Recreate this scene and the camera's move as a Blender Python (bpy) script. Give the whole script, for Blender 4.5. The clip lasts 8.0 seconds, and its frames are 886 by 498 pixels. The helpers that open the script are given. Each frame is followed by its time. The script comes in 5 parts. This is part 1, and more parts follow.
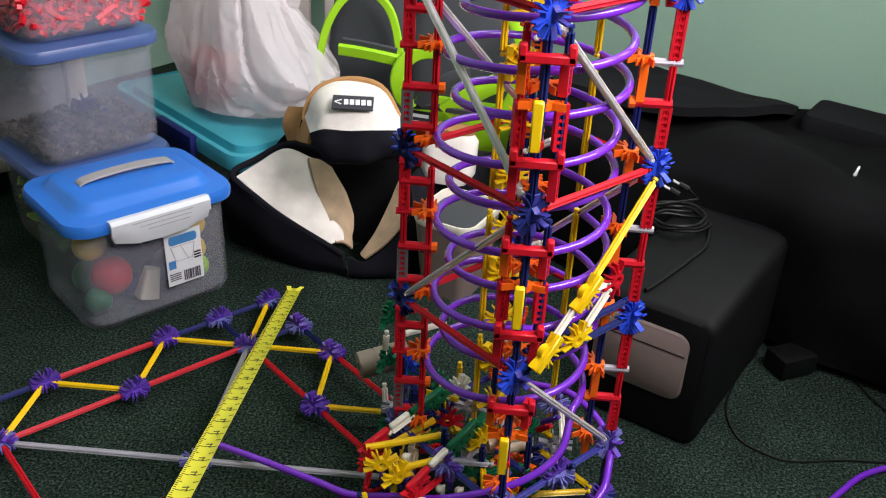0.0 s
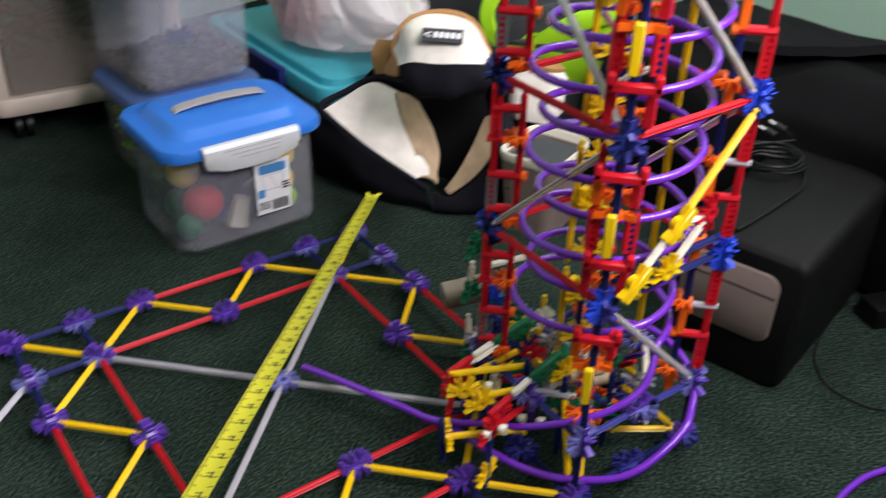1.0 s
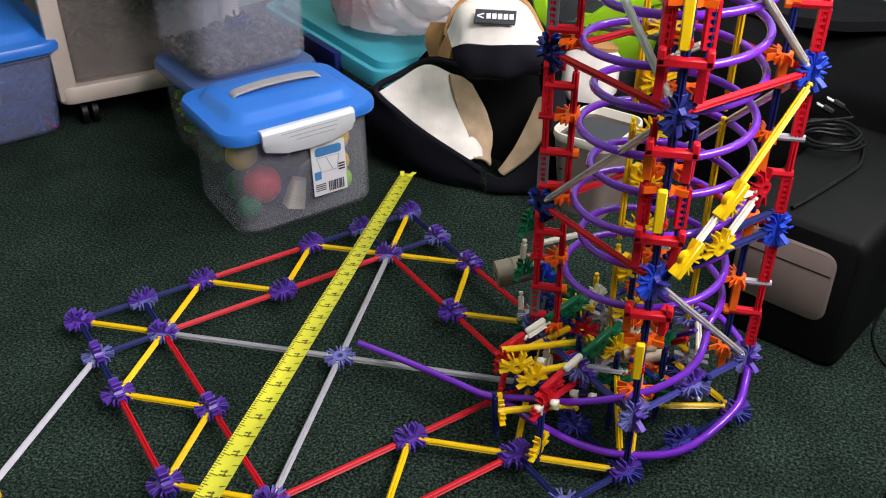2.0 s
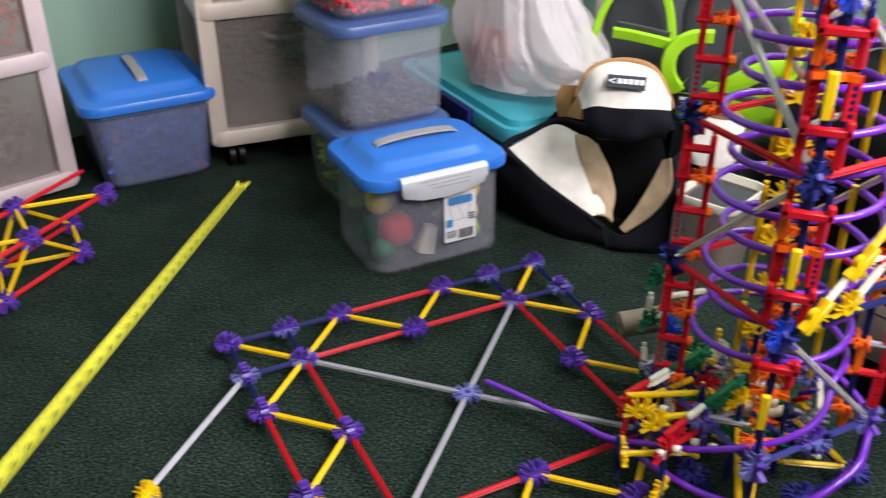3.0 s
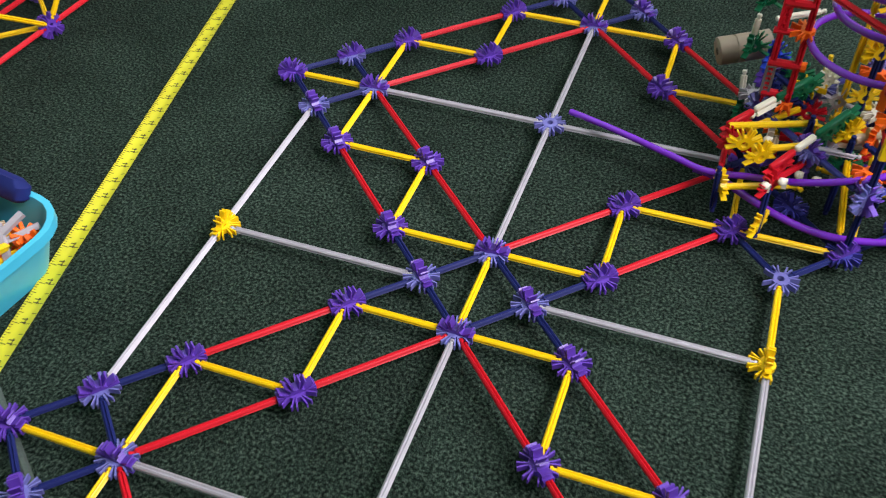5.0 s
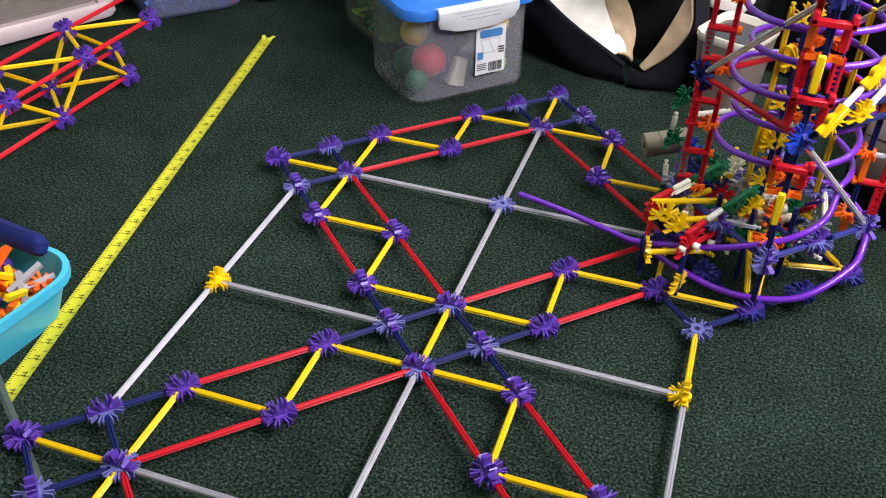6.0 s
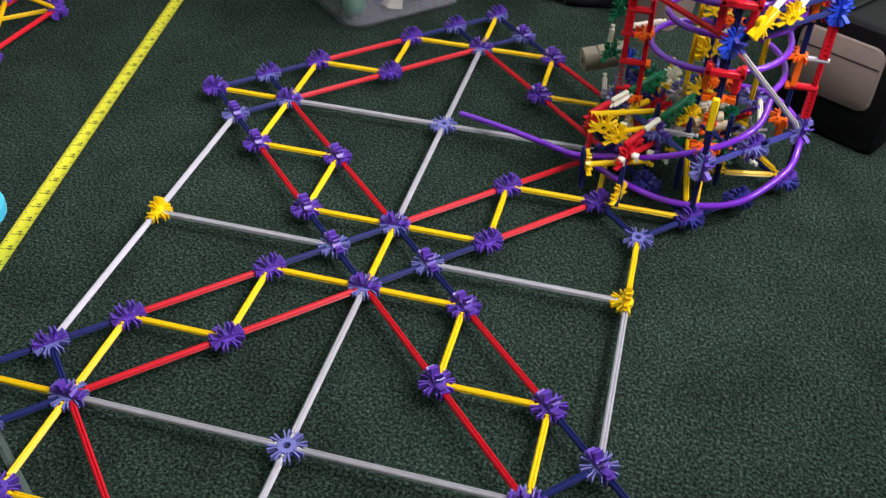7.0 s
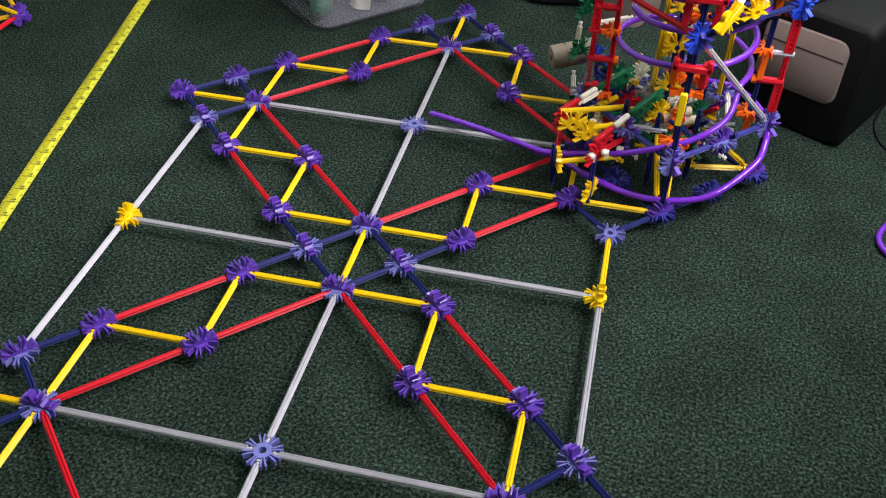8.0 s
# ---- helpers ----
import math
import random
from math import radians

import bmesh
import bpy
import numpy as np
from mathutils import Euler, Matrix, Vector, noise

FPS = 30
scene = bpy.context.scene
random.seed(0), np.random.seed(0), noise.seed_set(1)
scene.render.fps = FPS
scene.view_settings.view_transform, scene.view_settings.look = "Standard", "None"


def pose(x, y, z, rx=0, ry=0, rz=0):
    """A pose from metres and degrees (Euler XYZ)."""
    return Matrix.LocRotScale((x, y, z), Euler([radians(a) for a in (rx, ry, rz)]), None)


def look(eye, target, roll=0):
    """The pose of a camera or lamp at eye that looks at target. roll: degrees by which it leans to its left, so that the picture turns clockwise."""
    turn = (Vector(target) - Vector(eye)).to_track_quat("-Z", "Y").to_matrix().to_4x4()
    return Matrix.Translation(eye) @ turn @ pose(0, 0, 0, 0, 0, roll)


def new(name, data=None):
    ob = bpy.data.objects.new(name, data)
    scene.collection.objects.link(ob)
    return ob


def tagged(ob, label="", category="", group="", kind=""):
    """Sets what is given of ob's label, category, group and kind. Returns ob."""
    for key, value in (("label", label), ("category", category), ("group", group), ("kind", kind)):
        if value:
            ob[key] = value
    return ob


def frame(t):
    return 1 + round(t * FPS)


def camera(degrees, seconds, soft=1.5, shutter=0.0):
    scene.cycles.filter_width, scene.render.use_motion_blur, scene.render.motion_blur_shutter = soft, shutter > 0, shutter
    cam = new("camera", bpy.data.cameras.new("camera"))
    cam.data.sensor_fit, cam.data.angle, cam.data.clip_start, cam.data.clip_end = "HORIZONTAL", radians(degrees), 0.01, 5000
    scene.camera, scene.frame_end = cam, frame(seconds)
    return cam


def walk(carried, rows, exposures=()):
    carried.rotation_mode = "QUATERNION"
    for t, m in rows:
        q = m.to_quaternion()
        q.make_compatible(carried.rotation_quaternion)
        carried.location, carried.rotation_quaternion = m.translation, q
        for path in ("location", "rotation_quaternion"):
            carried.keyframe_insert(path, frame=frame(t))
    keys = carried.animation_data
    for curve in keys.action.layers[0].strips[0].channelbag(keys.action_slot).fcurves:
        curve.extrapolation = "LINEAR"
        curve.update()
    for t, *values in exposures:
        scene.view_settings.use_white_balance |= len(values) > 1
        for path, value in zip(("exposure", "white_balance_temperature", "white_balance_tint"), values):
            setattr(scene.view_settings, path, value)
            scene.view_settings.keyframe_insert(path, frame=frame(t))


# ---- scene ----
cam = camera(50.8, 8.0, soft=1.1, shutter=0.35)
PATH = [
    (0, (0.287, -0.524, 0.707), (0.198, 1.224, -0.262), 3.10),
    (0.5, (0.289, -0.525, 0.702), (0.161, 1.203, -0.298), 2.60),
    (1, (0.278, -0.535, 0.69), (0.037, 1.139, -0.378), 2.10),
    (1.2, (0.27, -0.538, 0.684), (-0.068, 1.096, -0.419), 1.50),
    (2.3, (0.286, -0.569, 0.699), (-0.065, 1.074, -0.386), -0.30),
    (2.5, (0.286, -0.594, 0.709), (-0.094, 1.061, -0.349), -0.40),
    (2.7, (0.292, -0.612, 0.711), (-0.167, 1.046, -0.31), -2.08),
    (2.9, (0.265, -0.626, 0.716), (-0.254, 1.032, -0.275), -0.56),
    (3, (0.256, -0.625, 0.714), (-0.305, 1.021, -0.274), -0.30),
    (3.1, (0.248, -0.62, 0.697), (-0.351, 1.017, -0.282), -1.04),
    (3.3, (0.225, -0.597, 0.694), (-0.383, 0.999, -0.348), -1.02),
    (3.5, (0.19, -0.559, 0.681), (-0.397, 0.988, -0.443), -0.30),
    (3.8, (0.174, -0.514, 0.65), (-0.399, 0.941, -0.594), -1.10),
    (4, (0.16, -0.49, 0.623), (-0.363, 0.902, -0.714), -0.10),
    (4.2, (0.149, -0.48, 0.627), (-0.336, 0.861, -0.776), 0.24),
    (4.5, (0.153, -0.496, 0.613), (-0.346, 0.817, -0.811), -0.70),
    (4.7, (0.161, -0.538, 0.634), (-0.336, 0.747, -0.816), -1.40),
    (5.8, (0.222, -0.752, 0.695), (-0.262, 0.75, -0.534), 1.80),
    (6, (0.229, -0.764, 0.699), (-0.25, 0.76, -0.505), 1.80),
    (6.5, (0.244, -0.775, 0.691), (-0.204, 0.761, -0.509), 1.40),
    (7, (0.248, -0.776, 0.684), (-0.116, 0.697, -0.619), 1.60),
    (7.5, (0.252, -0.775, 0.683), (-0.075, 0.686, -0.643), 1.10),
    (8, (0.249, -0.775, 0.683), (-0.061, 0.712, -0.619), 1.70),
]
walk(cam, [(t, look(eye, target, roll)) for t, eye, target, roll in PATH],
     exposures=[(0.0, -0.32), (1.0, -0.26), (2.5, -0.16), (3.5, 0.04), (4.5, 0.2), (6.0, 0.2), (8.0, 0.2)])

# ---------------------------------------------------------------- world and light
world = bpy.data.worlds.new("world")
scene.world = world
world.use_nodes = True
wn = world.node_tree.nodes
sky = wn.new("ShaderNodeTexSky")
sky.sky_type = "NISHITA"
sky.sun_disc = False
sky.sun_elevation, sky.sun_rotation = radians(40), radians(100)
wn["Background"].inputs["Strength"].default_value = 0.1
world.node_tree.links.new(sky.outputs["Color"], wn["Background"].inputs["Color"])

E1 = Vector((0.84, -0.5426, 0)).normalized()    # along the wall behind the couch
E2 = Vector((0.5426, 0.84, 0)).normalized()     # along the wall behind the storage bins
CORNER = Vector((-0.415, 1.64, 0))
ROOM_W, ROOM_D, ROOM_H = 2.06, 4.6, 2.4


def room(u, v, z=0.0):
    """A place in the room: u metres from the corner along the couch wall, v metres out of it."""
    return CORNER + E1 * u - E2 * v + Vector((0, 0, z))


# two windows out of view, inferred from highlights and shadows, size tuned for brightness: one over the couch, one in
# the wall to the right of it
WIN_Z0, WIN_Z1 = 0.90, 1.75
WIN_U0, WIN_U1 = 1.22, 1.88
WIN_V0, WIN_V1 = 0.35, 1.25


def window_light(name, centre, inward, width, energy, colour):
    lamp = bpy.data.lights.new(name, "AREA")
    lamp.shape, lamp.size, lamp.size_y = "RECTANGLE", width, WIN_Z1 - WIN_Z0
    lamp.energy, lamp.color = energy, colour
    # upward tilt added to send more of the lamp's light to the ceiling
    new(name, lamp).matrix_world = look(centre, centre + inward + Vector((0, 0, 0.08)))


window_light("window_light_north", room((WIN_U0 + WIN_U1) / 2, -0.05, (WIN_Z0 + WIN_Z1) / 2), -E2, WIN_U1 - WIN_U0, 22, (1.0, 0.92, 0.98))
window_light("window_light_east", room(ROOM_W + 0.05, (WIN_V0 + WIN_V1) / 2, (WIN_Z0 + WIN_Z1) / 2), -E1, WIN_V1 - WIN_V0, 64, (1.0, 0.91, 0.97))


# ---------------------------------------------------------------- materials
def mat(name, colour, rough=0.4, metal=0.0, vary=0.15, scale=60.0, bump=0.0, coat=0.0, vary2=0.0, scale2=6.0, sss=0.0, dist=0.001, spec=0.5):
    m = bpy.data.materials.new(name)
    m.use_nodes = True
    nt = m.node_tree
    n, link = nt.nodes, nt.links.new
    b = n["Principled BSDF"]
    b.inputs["Roughness"].default_value, b.inputs["Metallic"].default_value = rough, metal
    b.inputs["Coat Weight"].default_value = coat
    b.inputs["Specular IOR Level"].default_value = spec
    if sss:
        b.inputs["Subsurface Weight"].default_value = sss
        b.inputs["Subsurface Radius"].default_value = (0.004, 0.003, 0.003)
        b.inputs["Subsurface Scale"].default_value = 0.5
    co = n.new("ShaderNodeTexCoord")
    tex = n.new("ShaderNodeTexNoise")
    tex.inputs["Scale"].default_value, tex.inputs["Detail"].default_value = scale, 4
    link(co.outputs["Object"], tex.inputs["Vector"])
    tex2 = n.new("ShaderNodeTexNoise")
    tex2.inputs["Scale"].default_value, tex2.inputs["Detail"].default_value = scale2, 3
    link(co.outputs["Object"], tex2.inputs["Vector"])
    mix = n.new("ShaderNodeMix")
    mix.data_type = "RGBA"
    mix.inputs[6].default_value = (*[max(0, c * (1 - vary)) for c in colour], 1)
    mix.inputs[7].default_value = (*[min(1, c * (1 + vary)) for c in colour], 1)
    link(tex.outputs["Fac"], mix.inputs[0])
    hsv = n.new("ShaderNodeHueSaturation")
    ramp = n.new("ShaderNodeMapRange")
    ramp.inputs["From Min"].default_value, ramp.inputs["From Max"].default_value = 0.3, 0.7
    ramp.inputs["To Min"].default_value, ramp.inputs["To Max"].default_value = 1 - vary2, 1 + vary2
    link(tex2.outputs["Fac"], ramp.inputs["Value"])
    link(ramp.outputs["Result"], hsv.inputs["Value"])
    link(mix.outputs[2], hsv.inputs["Color"])
    link(hsv.outputs["Color"], b.inputs["Base Color"])
    rr = n.new("ShaderNodeMapRange")
    rr.inputs["To Min"].default_value, rr.inputs["To Max"].default_value = max(0.02, rough - 0.08), min(1, rough + 0.1)
    link(tex2.outputs["Fac"], rr.inputs["Value"])
    link(rr.outputs["Result"], b.inputs["Roughness"])
    if bump:
        bp = n.new("ShaderNodeBump")
        bp.inputs["Strength"].default_value, bp.inputs["Distance"].default_value = bump, dist
        link(tex.outputs["Fac"], bp.inputs["Height"])
        link(bp.outputs["Normal"], b.inputs["Normal"])
    return m


def clear_plastic(name, tint, cover):
    """Cloudy storage-box plastic: partly see-through, partly milky gloss."""
    m = mat(name, tint, 0.28, vary=0.06, scale=14, vary2=0.1)
    nt = m.node_tree
    out, b = nt.nodes["Material Output"], nt.nodes["Principled BSDF"]
    tr = nt.nodes.new("ShaderNodeBsdfTransparent")
    mx = nt.nodes.new("ShaderNodeMixShader")
    mx.inputs[0].default_value = cover
    nt.links.new(tr.outputs[0], mx.inputs[1])
    nt.links.new(b.outputs[0], mx.inputs[2])
    nt.links.new(mx.outputs[0], out.inputs["Surface"])
    return m


M = {
    "purple": mat("purple_plastic", (0.115, 0.045, 0.40), 0.33, vary2=0.15, spec=0.45),
    "violet": mat("violet_plastic", (0.15, 0.15, 0.44), 0.30, vary2=0.15, spec=0.5),
    "indigo": mat("indigo_plastic", (0.035, 0.035, 0.24), 0.35, vary2=0.12, spec=0.4),
    "slate_grey": mat("slate_grey_plastic", (0.12, 0.11, 0.125), 0.4, vary2=0.1),
    "blue": mat("blue_plastic", (0.02, 0.06, 0.55), 0.40, vary2=0.1, spec=0.3),
    "navy": mat("navy_plastic", (0.012, 0.018, 0.11), 0.50, vary2=0.1, spec=0.14),
    "yellow": mat("yellow_plastic", (0.88, 0.57, 0.006), 0.30, vary=0.06, vary2=0.06, spec=0.45),
    "red": mat("red_plastic", (0.55, 0.010, 0.022), 0.36, vary=0.08, vary2=0.08, spec=0.18),
    "orange": mat("orange_plastic", (0.85, 0.13, 0.008), 0.40, vary2=0.08, spec=0.3),
    "grey": mat("grey_plastic", (0.44, 0.425, 0.475), 0.36, metal=0.2, vary2=0.1, spec=0.4),
    "silver": mat("silver_plastic", (0.86, 0.84, 0.82), 0.20, metal=0.55, vary2=0.1),
    "green": mat("green_plastic", (0.004, 0.13, 0.055), 0.40, vary2=0.1, spec=0.3),
    "white": mat("white_plastic", (0.80, 0.76, 0.64), 0.35, vary=0.05),
    "panel": mat("brown_grey_panel", (0.20, 0.155, 0.135), 0.5, vary=0.08, vary2=0.08),
    "pebble": mat("pebble_plastic", (0.115, 0.09, 0.075), 0.5, vary=0.3, vary2=0.2),
    "pebble_dark": mat("dark_pebble_plastic", (0.045, 0.038, 0.035), 0.5, vary=0.3, vary2=0.2),
    "green_bright": mat("bright_green_plastic", (0.05, 0.42, 0.06), 0.4, vary=0.1, vary2=0.1),
    "rose": mat("rose_red_plastic", (0.80, 0.05, 0.065), 0.4, vary=0.15, vary2=0.15),
    "mid_blue": mat("mid_blue_plastic", (0.05, 0.13, 0.58), 0.4, vary=0.15, vary2=0.15),
    "tan": mat("tan_plastic", (0.50, 0.40, 0.26), 0.5, vary2=0.1),
    "tube": mat("purple_tube", (0.17, 0.022, 0.52), 0.16, vary=0.08, coat=0.6),
    "lid_blue": mat("lid_blue", (0.03, 0.19, 0.70), 0.33, vary=0.05, vary2=0.06, scale=200, bump=0.05),
    "lid_slate": mat("lid_slate", (0.07, 0.12, 0.30), 0.35, vary=0.05, vary2=0.08),
    "teal": mat("lid_teal", (0.05, 0.38, 0.47), 0.38, vary=0.05, vary2=0.06),
    "latch": mat("latch_white", (0.72, 0.74, 0.78), 0.4, vary=0.04),
    "handle": mat("handle_grey", (0.36, 0.34, 0.34), 0.45, vary=0.06),
    "ivory": mat("ivory_plastic", (0.66, 0.56, 0.48), 0.4, vary=0.05, vary2=0.06),
    "pink_white": mat("pinkish_white_plastic", (0.66, 0.54, 0.55), 0.4, vary=0.05, vary2=0.06),
    "paper": mat("label_paper", (0.80, 0.80, 0.82), 0.6, vary=0.03),
    "ink": mat("ink", (0.03, 0.03, 0.04), 0.6),
    "print_blue": mat("print_blue", (0.06, 0.24, 0.55), 0.6),
    "black": mat("black_plastic", (0.004, 0.004, 0.0045), 0.45, vary2=0.2, spec=0.3),
    "black_vinyl": mat("black_vinyl", (0.0035, 0.0035, 0.004), 0.6, vary=0.3, scale=300, bump=0.15, vary2=0.2, spec=0.15),
    "black_cloth": mat("black_cloth", (0.0035, 0.0035, 0.004), 0.95, vary=0.4, scale=500, bump=0.4, vary2=0.3, spec=0.1),
    "canvas_white": mat("canvas_white", (0.84, 0.79, 0.72), 0.85, vary=0.1, scale=700, bump=0.3, vary2=0.16, scale2=22),
    # darkened to hold the shade on one lip's lining; also the facing's colour
    "canvas_beige": mat("canvas_beige", (0.44, 0.32, 0.20), 0.85, vary=0.15, scale=700, bump=0.3, vary2=0.25, scale2=26),
    "charcoal_cloth": mat("charcoal_cloth", (0.010, 0.010, 0.0115), 0.95, vary=0.4, scale=500, bump=0.4, vary2=0.3, spec=0.1),
    "canvas_tan": mat("canvas_tan", (0.42, 0.22, 0.08), 0.85, vary=0.2, scale=700, bump=0.3, vary2=0.12),
    "canvas_navy": mat("canvas_navy", (0.009, 0.009, 0.014), 0.85, vary=0.3, scale=700, bump=0.3, vary2=0.2, spec=0.15),
    "canvas_blue": mat("canvas_blue", (0.015, 0.035, 0.09), 0.85, vary=0.2, scale=600, bump=0.3, vary2=0.2),
    "lime": mat("lime_cloth", (0.36, 0.72, 0.01), 0.6, vary=0.1, scale=500, bump=0.2, vary2=0.1),
    "mesh_grey": mat("grey_cloth", (0.045, 0.05, 0.056), 0.85, vary=0.2, scale=600, bump=0.3, vary2=0.15),
    "wall": mat("green_wall_paint", (0.27, 0.42, 0.32), 0.75, vary=0.04, scale=220, bump=0.12, vary2=0.05, scale2=3),
    "ceiling": mat("white_ceiling_paint", (0.78, 0.77, 0.75), 0.85, vary=0.03, scale=120, bump=0.1),
    "trim": mat("white_trim_paint", (0.72, 0.71, 0.66), 0.5, vary=0.03),
    "tape": mat("tape_yellow", (0.93, 0.90, 0.07), 0.34, vary=0.05, vary2=0.08),
    "tape_ink": mat("dark_olive_tape_ink", (0.10, 0.095, 0.02), 0.5, vary=0.3),
    "sand": mat("sand_plastic", (0.27, 0.22, 0.165), 0.5, vary2=0.1),
    "bin_clear": clear_plastic("clear_box_plastic", (0.60, 0.61, 0.70), 0.18),
    "bin_cloudy": clear_plastic("cloudy_box_plastic", (0.50, 0.49, 0.48), 0.20),
    # neutral plastic; light scattered by the blue rods is put into its tint
    "bin_blue_scatter": clear_plastic("box_plastic_with_blue_scatter", (0.26, 0.30, 0.50), 0.42),
    "drawer_cloudy": clear_plastic("cloudy_drawer_plastic", (0.40, 0.35, 0.32), 0.36),
}


def bag_plastic():
    m = mat("thin_white_film", (0.93, 0.89, 0.90), 0.26, vary=0.05, scale=40, bump=0.25, vary2=0.05, scale2=10)
    nt = m.node_tree
    out, b = nt.nodes["Material Output"], nt.nodes["Principled BSDF"]
    tl = nt.nodes.new("ShaderNodeBsdfTranslucent")
    tl.inputs["Color"].default_value = (0.98, 0.90, 0.91, 1)
    mx = nt.nodes.new("ShaderNodeMixShader")
    mx.inputs[0].default_value = 0.42
    nt.links.new(b.outputs[0], mx.inputs[1])
    nt.links.new(tl.outputs[0], mx.inputs[2])
    tr = nt.nodes.new("ShaderNodeBsdfTransparent")
    tr.inputs["Color"].default_value = (0.95, 0.9, 0.9, 1)
    mt = nt.nodes.new("ShaderNodeMixShader")
    mt.inputs[0].default_value = 0.24
    nt.links.new(mx.outputs[0], mt.inputs[1])
    nt.links.new(tr.outputs[0], mt.inputs[2])
    nt.links.new(mt.outputs[0], out.inputs["Surface"])
    return m


def carpet():
    m = bpy.data.materials.new("green_carpet")
    m.use_nodes = True
    nt = m.node_tree
    n, link = nt.nodes, nt.links.new
    b = n["Principled BSDF"]
    b.inputs["Roughness"].default_value = 0.95
    b.inputs["Specular IOR Level"].default_value = 0.03
    b.inputs["Sheen Weight"].default_value = 0.0
    b.inputs["Sheen Roughness"].default_value = 0.5
    co = n.new("ShaderNodeTexCoord")
    speck = n.new("ShaderNodeTexNoise")
    speck.inputs["Scale"].default_value, speck.inputs["Detail"].default_value, speck.inputs["Roughness"].default_value = 330, 5, 0.72
    link(co.outputs["Object"], speck.inputs["Vector"])
    worn = n.new("ShaderNodeTexNoise")
    worn.inputs["Scale"].default_value, worn.inputs["Detail"].default_value, worn.inputs["Roughness"].default_value = 9, 8, 0.68
    link(co.outputs["Object"], worn.inputs["Vector"])
    ramp = n.new("ShaderNodeValToRGB")
    e = ramp.color_ramp.elements
    e[0].position, e[0].color = 0.39, (0.0022, 0.0050, 0.0037, 1)
    e[1].position, e[1].color = 0.70, (0.080, 0.116, 0.089, 1)
    mid = ramp.color_ramp.elements.new(0.5)
    mid.color = (0.0135, 0.0228, 0.0180, 1)
    link(speck.outputs["Fac"], ramp.inputs["Fac"])
    hsv = n.new("ShaderNodeHueSaturation")
    rng = n.new("ShaderNodeMapRange")
    rng.inputs["From Min"].default_value, rng.inputs["From Max"].default_value = 0.3, 0.7
    rng.inputs["To Min"].default_value, rng.inputs["To Max"].default_value = 0.66, 1.34
    link(worn.outputs["Fac"], rng.inputs["Value"])
    link(rng.outputs["Result"], hsv.inputs["Value"])
    link(ramp.outputs["Color"], hsv.inputs["Color"])
    # stray pale fibres
    lint = n.new("ShaderNodeTexNoise")
    lint.inputs["Scale"].default_value, lint.inputs["Detail"].default_value = 420, 2
    link(co.outputs["Object"], lint.inputs["Vector"])
    cut = n.new("ShaderNodeMapRange")
    cut.inputs["From Min"].default_value, cut.inputs["From Max"].default_value = 0.70, 0.78
    cut.inputs["To Max"].default_value = 0.7
    link(lint.outputs["Fac"], cut.inputs["Value"])
    pale = n.new("ShaderNodeMix")
    pale.data_type = "RGBA"
    pale.inputs[7].default_value = (0.16, 0.20, 0.17, 1)
    link(cut.outputs["Result"], pale.inputs[0])
    link(hsv.outputs["Color"], pale.inputs[6])
    link(pale.outputs[2], b.inputs["Base Color"])
    bp = n.new("ShaderNodeBump")
    bp.inputs["Strength"].default_value, bp.inputs["Distance"].default_value = 0.40, 0.003
    link(speck.outputs["Fac"], bp.inputs["Height"])
    link(bp.outputs["Normal"], b.inputs["Normal"])
    return m


M["film"] = bag_plastic()
M["carpet"] = carpet()


# ---------------------------------------------------------------- mesh helpers
def box(bm, sx, sy, sz, m=None):
    """A box of that size, centred, at the pose m."""
    return bmesh.ops.create_cube(bm, size=1.0, matrix=(m or Matrix()) @ Matrix.Diagonal((sx, sy, sz, 1)))["verts"]


def rim(w, d, r, z, n=5):
    """The points of a rounded rectangle at height z."""
    r = min(r, w / 2 - 1e-4, d / 2 - 1e-4)
    pts = []
    for cx, cy, a0 in ((1, 1, 0), (-1, 1, 90), (-1, -1, 180), (1, -1, 270)):
        for i in range(n + 1):
            a = radians(a0 + 90 * i / n)
            pts.append(Vector((cx * (w / 2 - r) + r * math.cos(a), cy * (d / 2 - r) + r * math.sin(a), z)))
    return pts


def loft(bm, rings, cap0=True, cap1=True, m=None):
    """A skin over rings of equally many points."""
    m = m or Matrix()
    vs = [[bm.verts.new(m @ p) for p in ring] for ring in rings]
    k = len(vs[0])
    for a, b in zip(vs, vs[1:]):
        for i in range(k):
            bm.faces.new((a[i], a[(i + 1) % k], b[(i + 1) % k], b[i]))
    if cap0:
        bm.faces.new(vs[0][::-1])
    if cap1:
        bm.faces.new(vs[-1])


def pipe(bm, pts, r, n=10, caps=True):
    """A round tube of radius r (or one for each point) along points."""
    pts = [Vector(p) for p in pts]
    rs = r if isinstance(r, (list, tuple)) else [r] * len(pts)
    rings, up = [], None
    for i, p in enumerate(pts):
        d = (pts[min(i + 1, len(pts) - 1)] - pts[max(i - 1, 0)]).normalized()
        if up is None:
            up = Vector((0, 0, 1)) if abs(d.z) < 0.9 else Vector((1, 0, 0))
        side = d.cross(up).normalized()
        up = side.cross(d).normalized()
        rings.append([p + (side * math.cos(2 * math.pi * j / n) + up * math.sin(2 * math.pi * j / n)) * rs[i] for j in range(n)])
    loft(bm, rings, caps, caps)


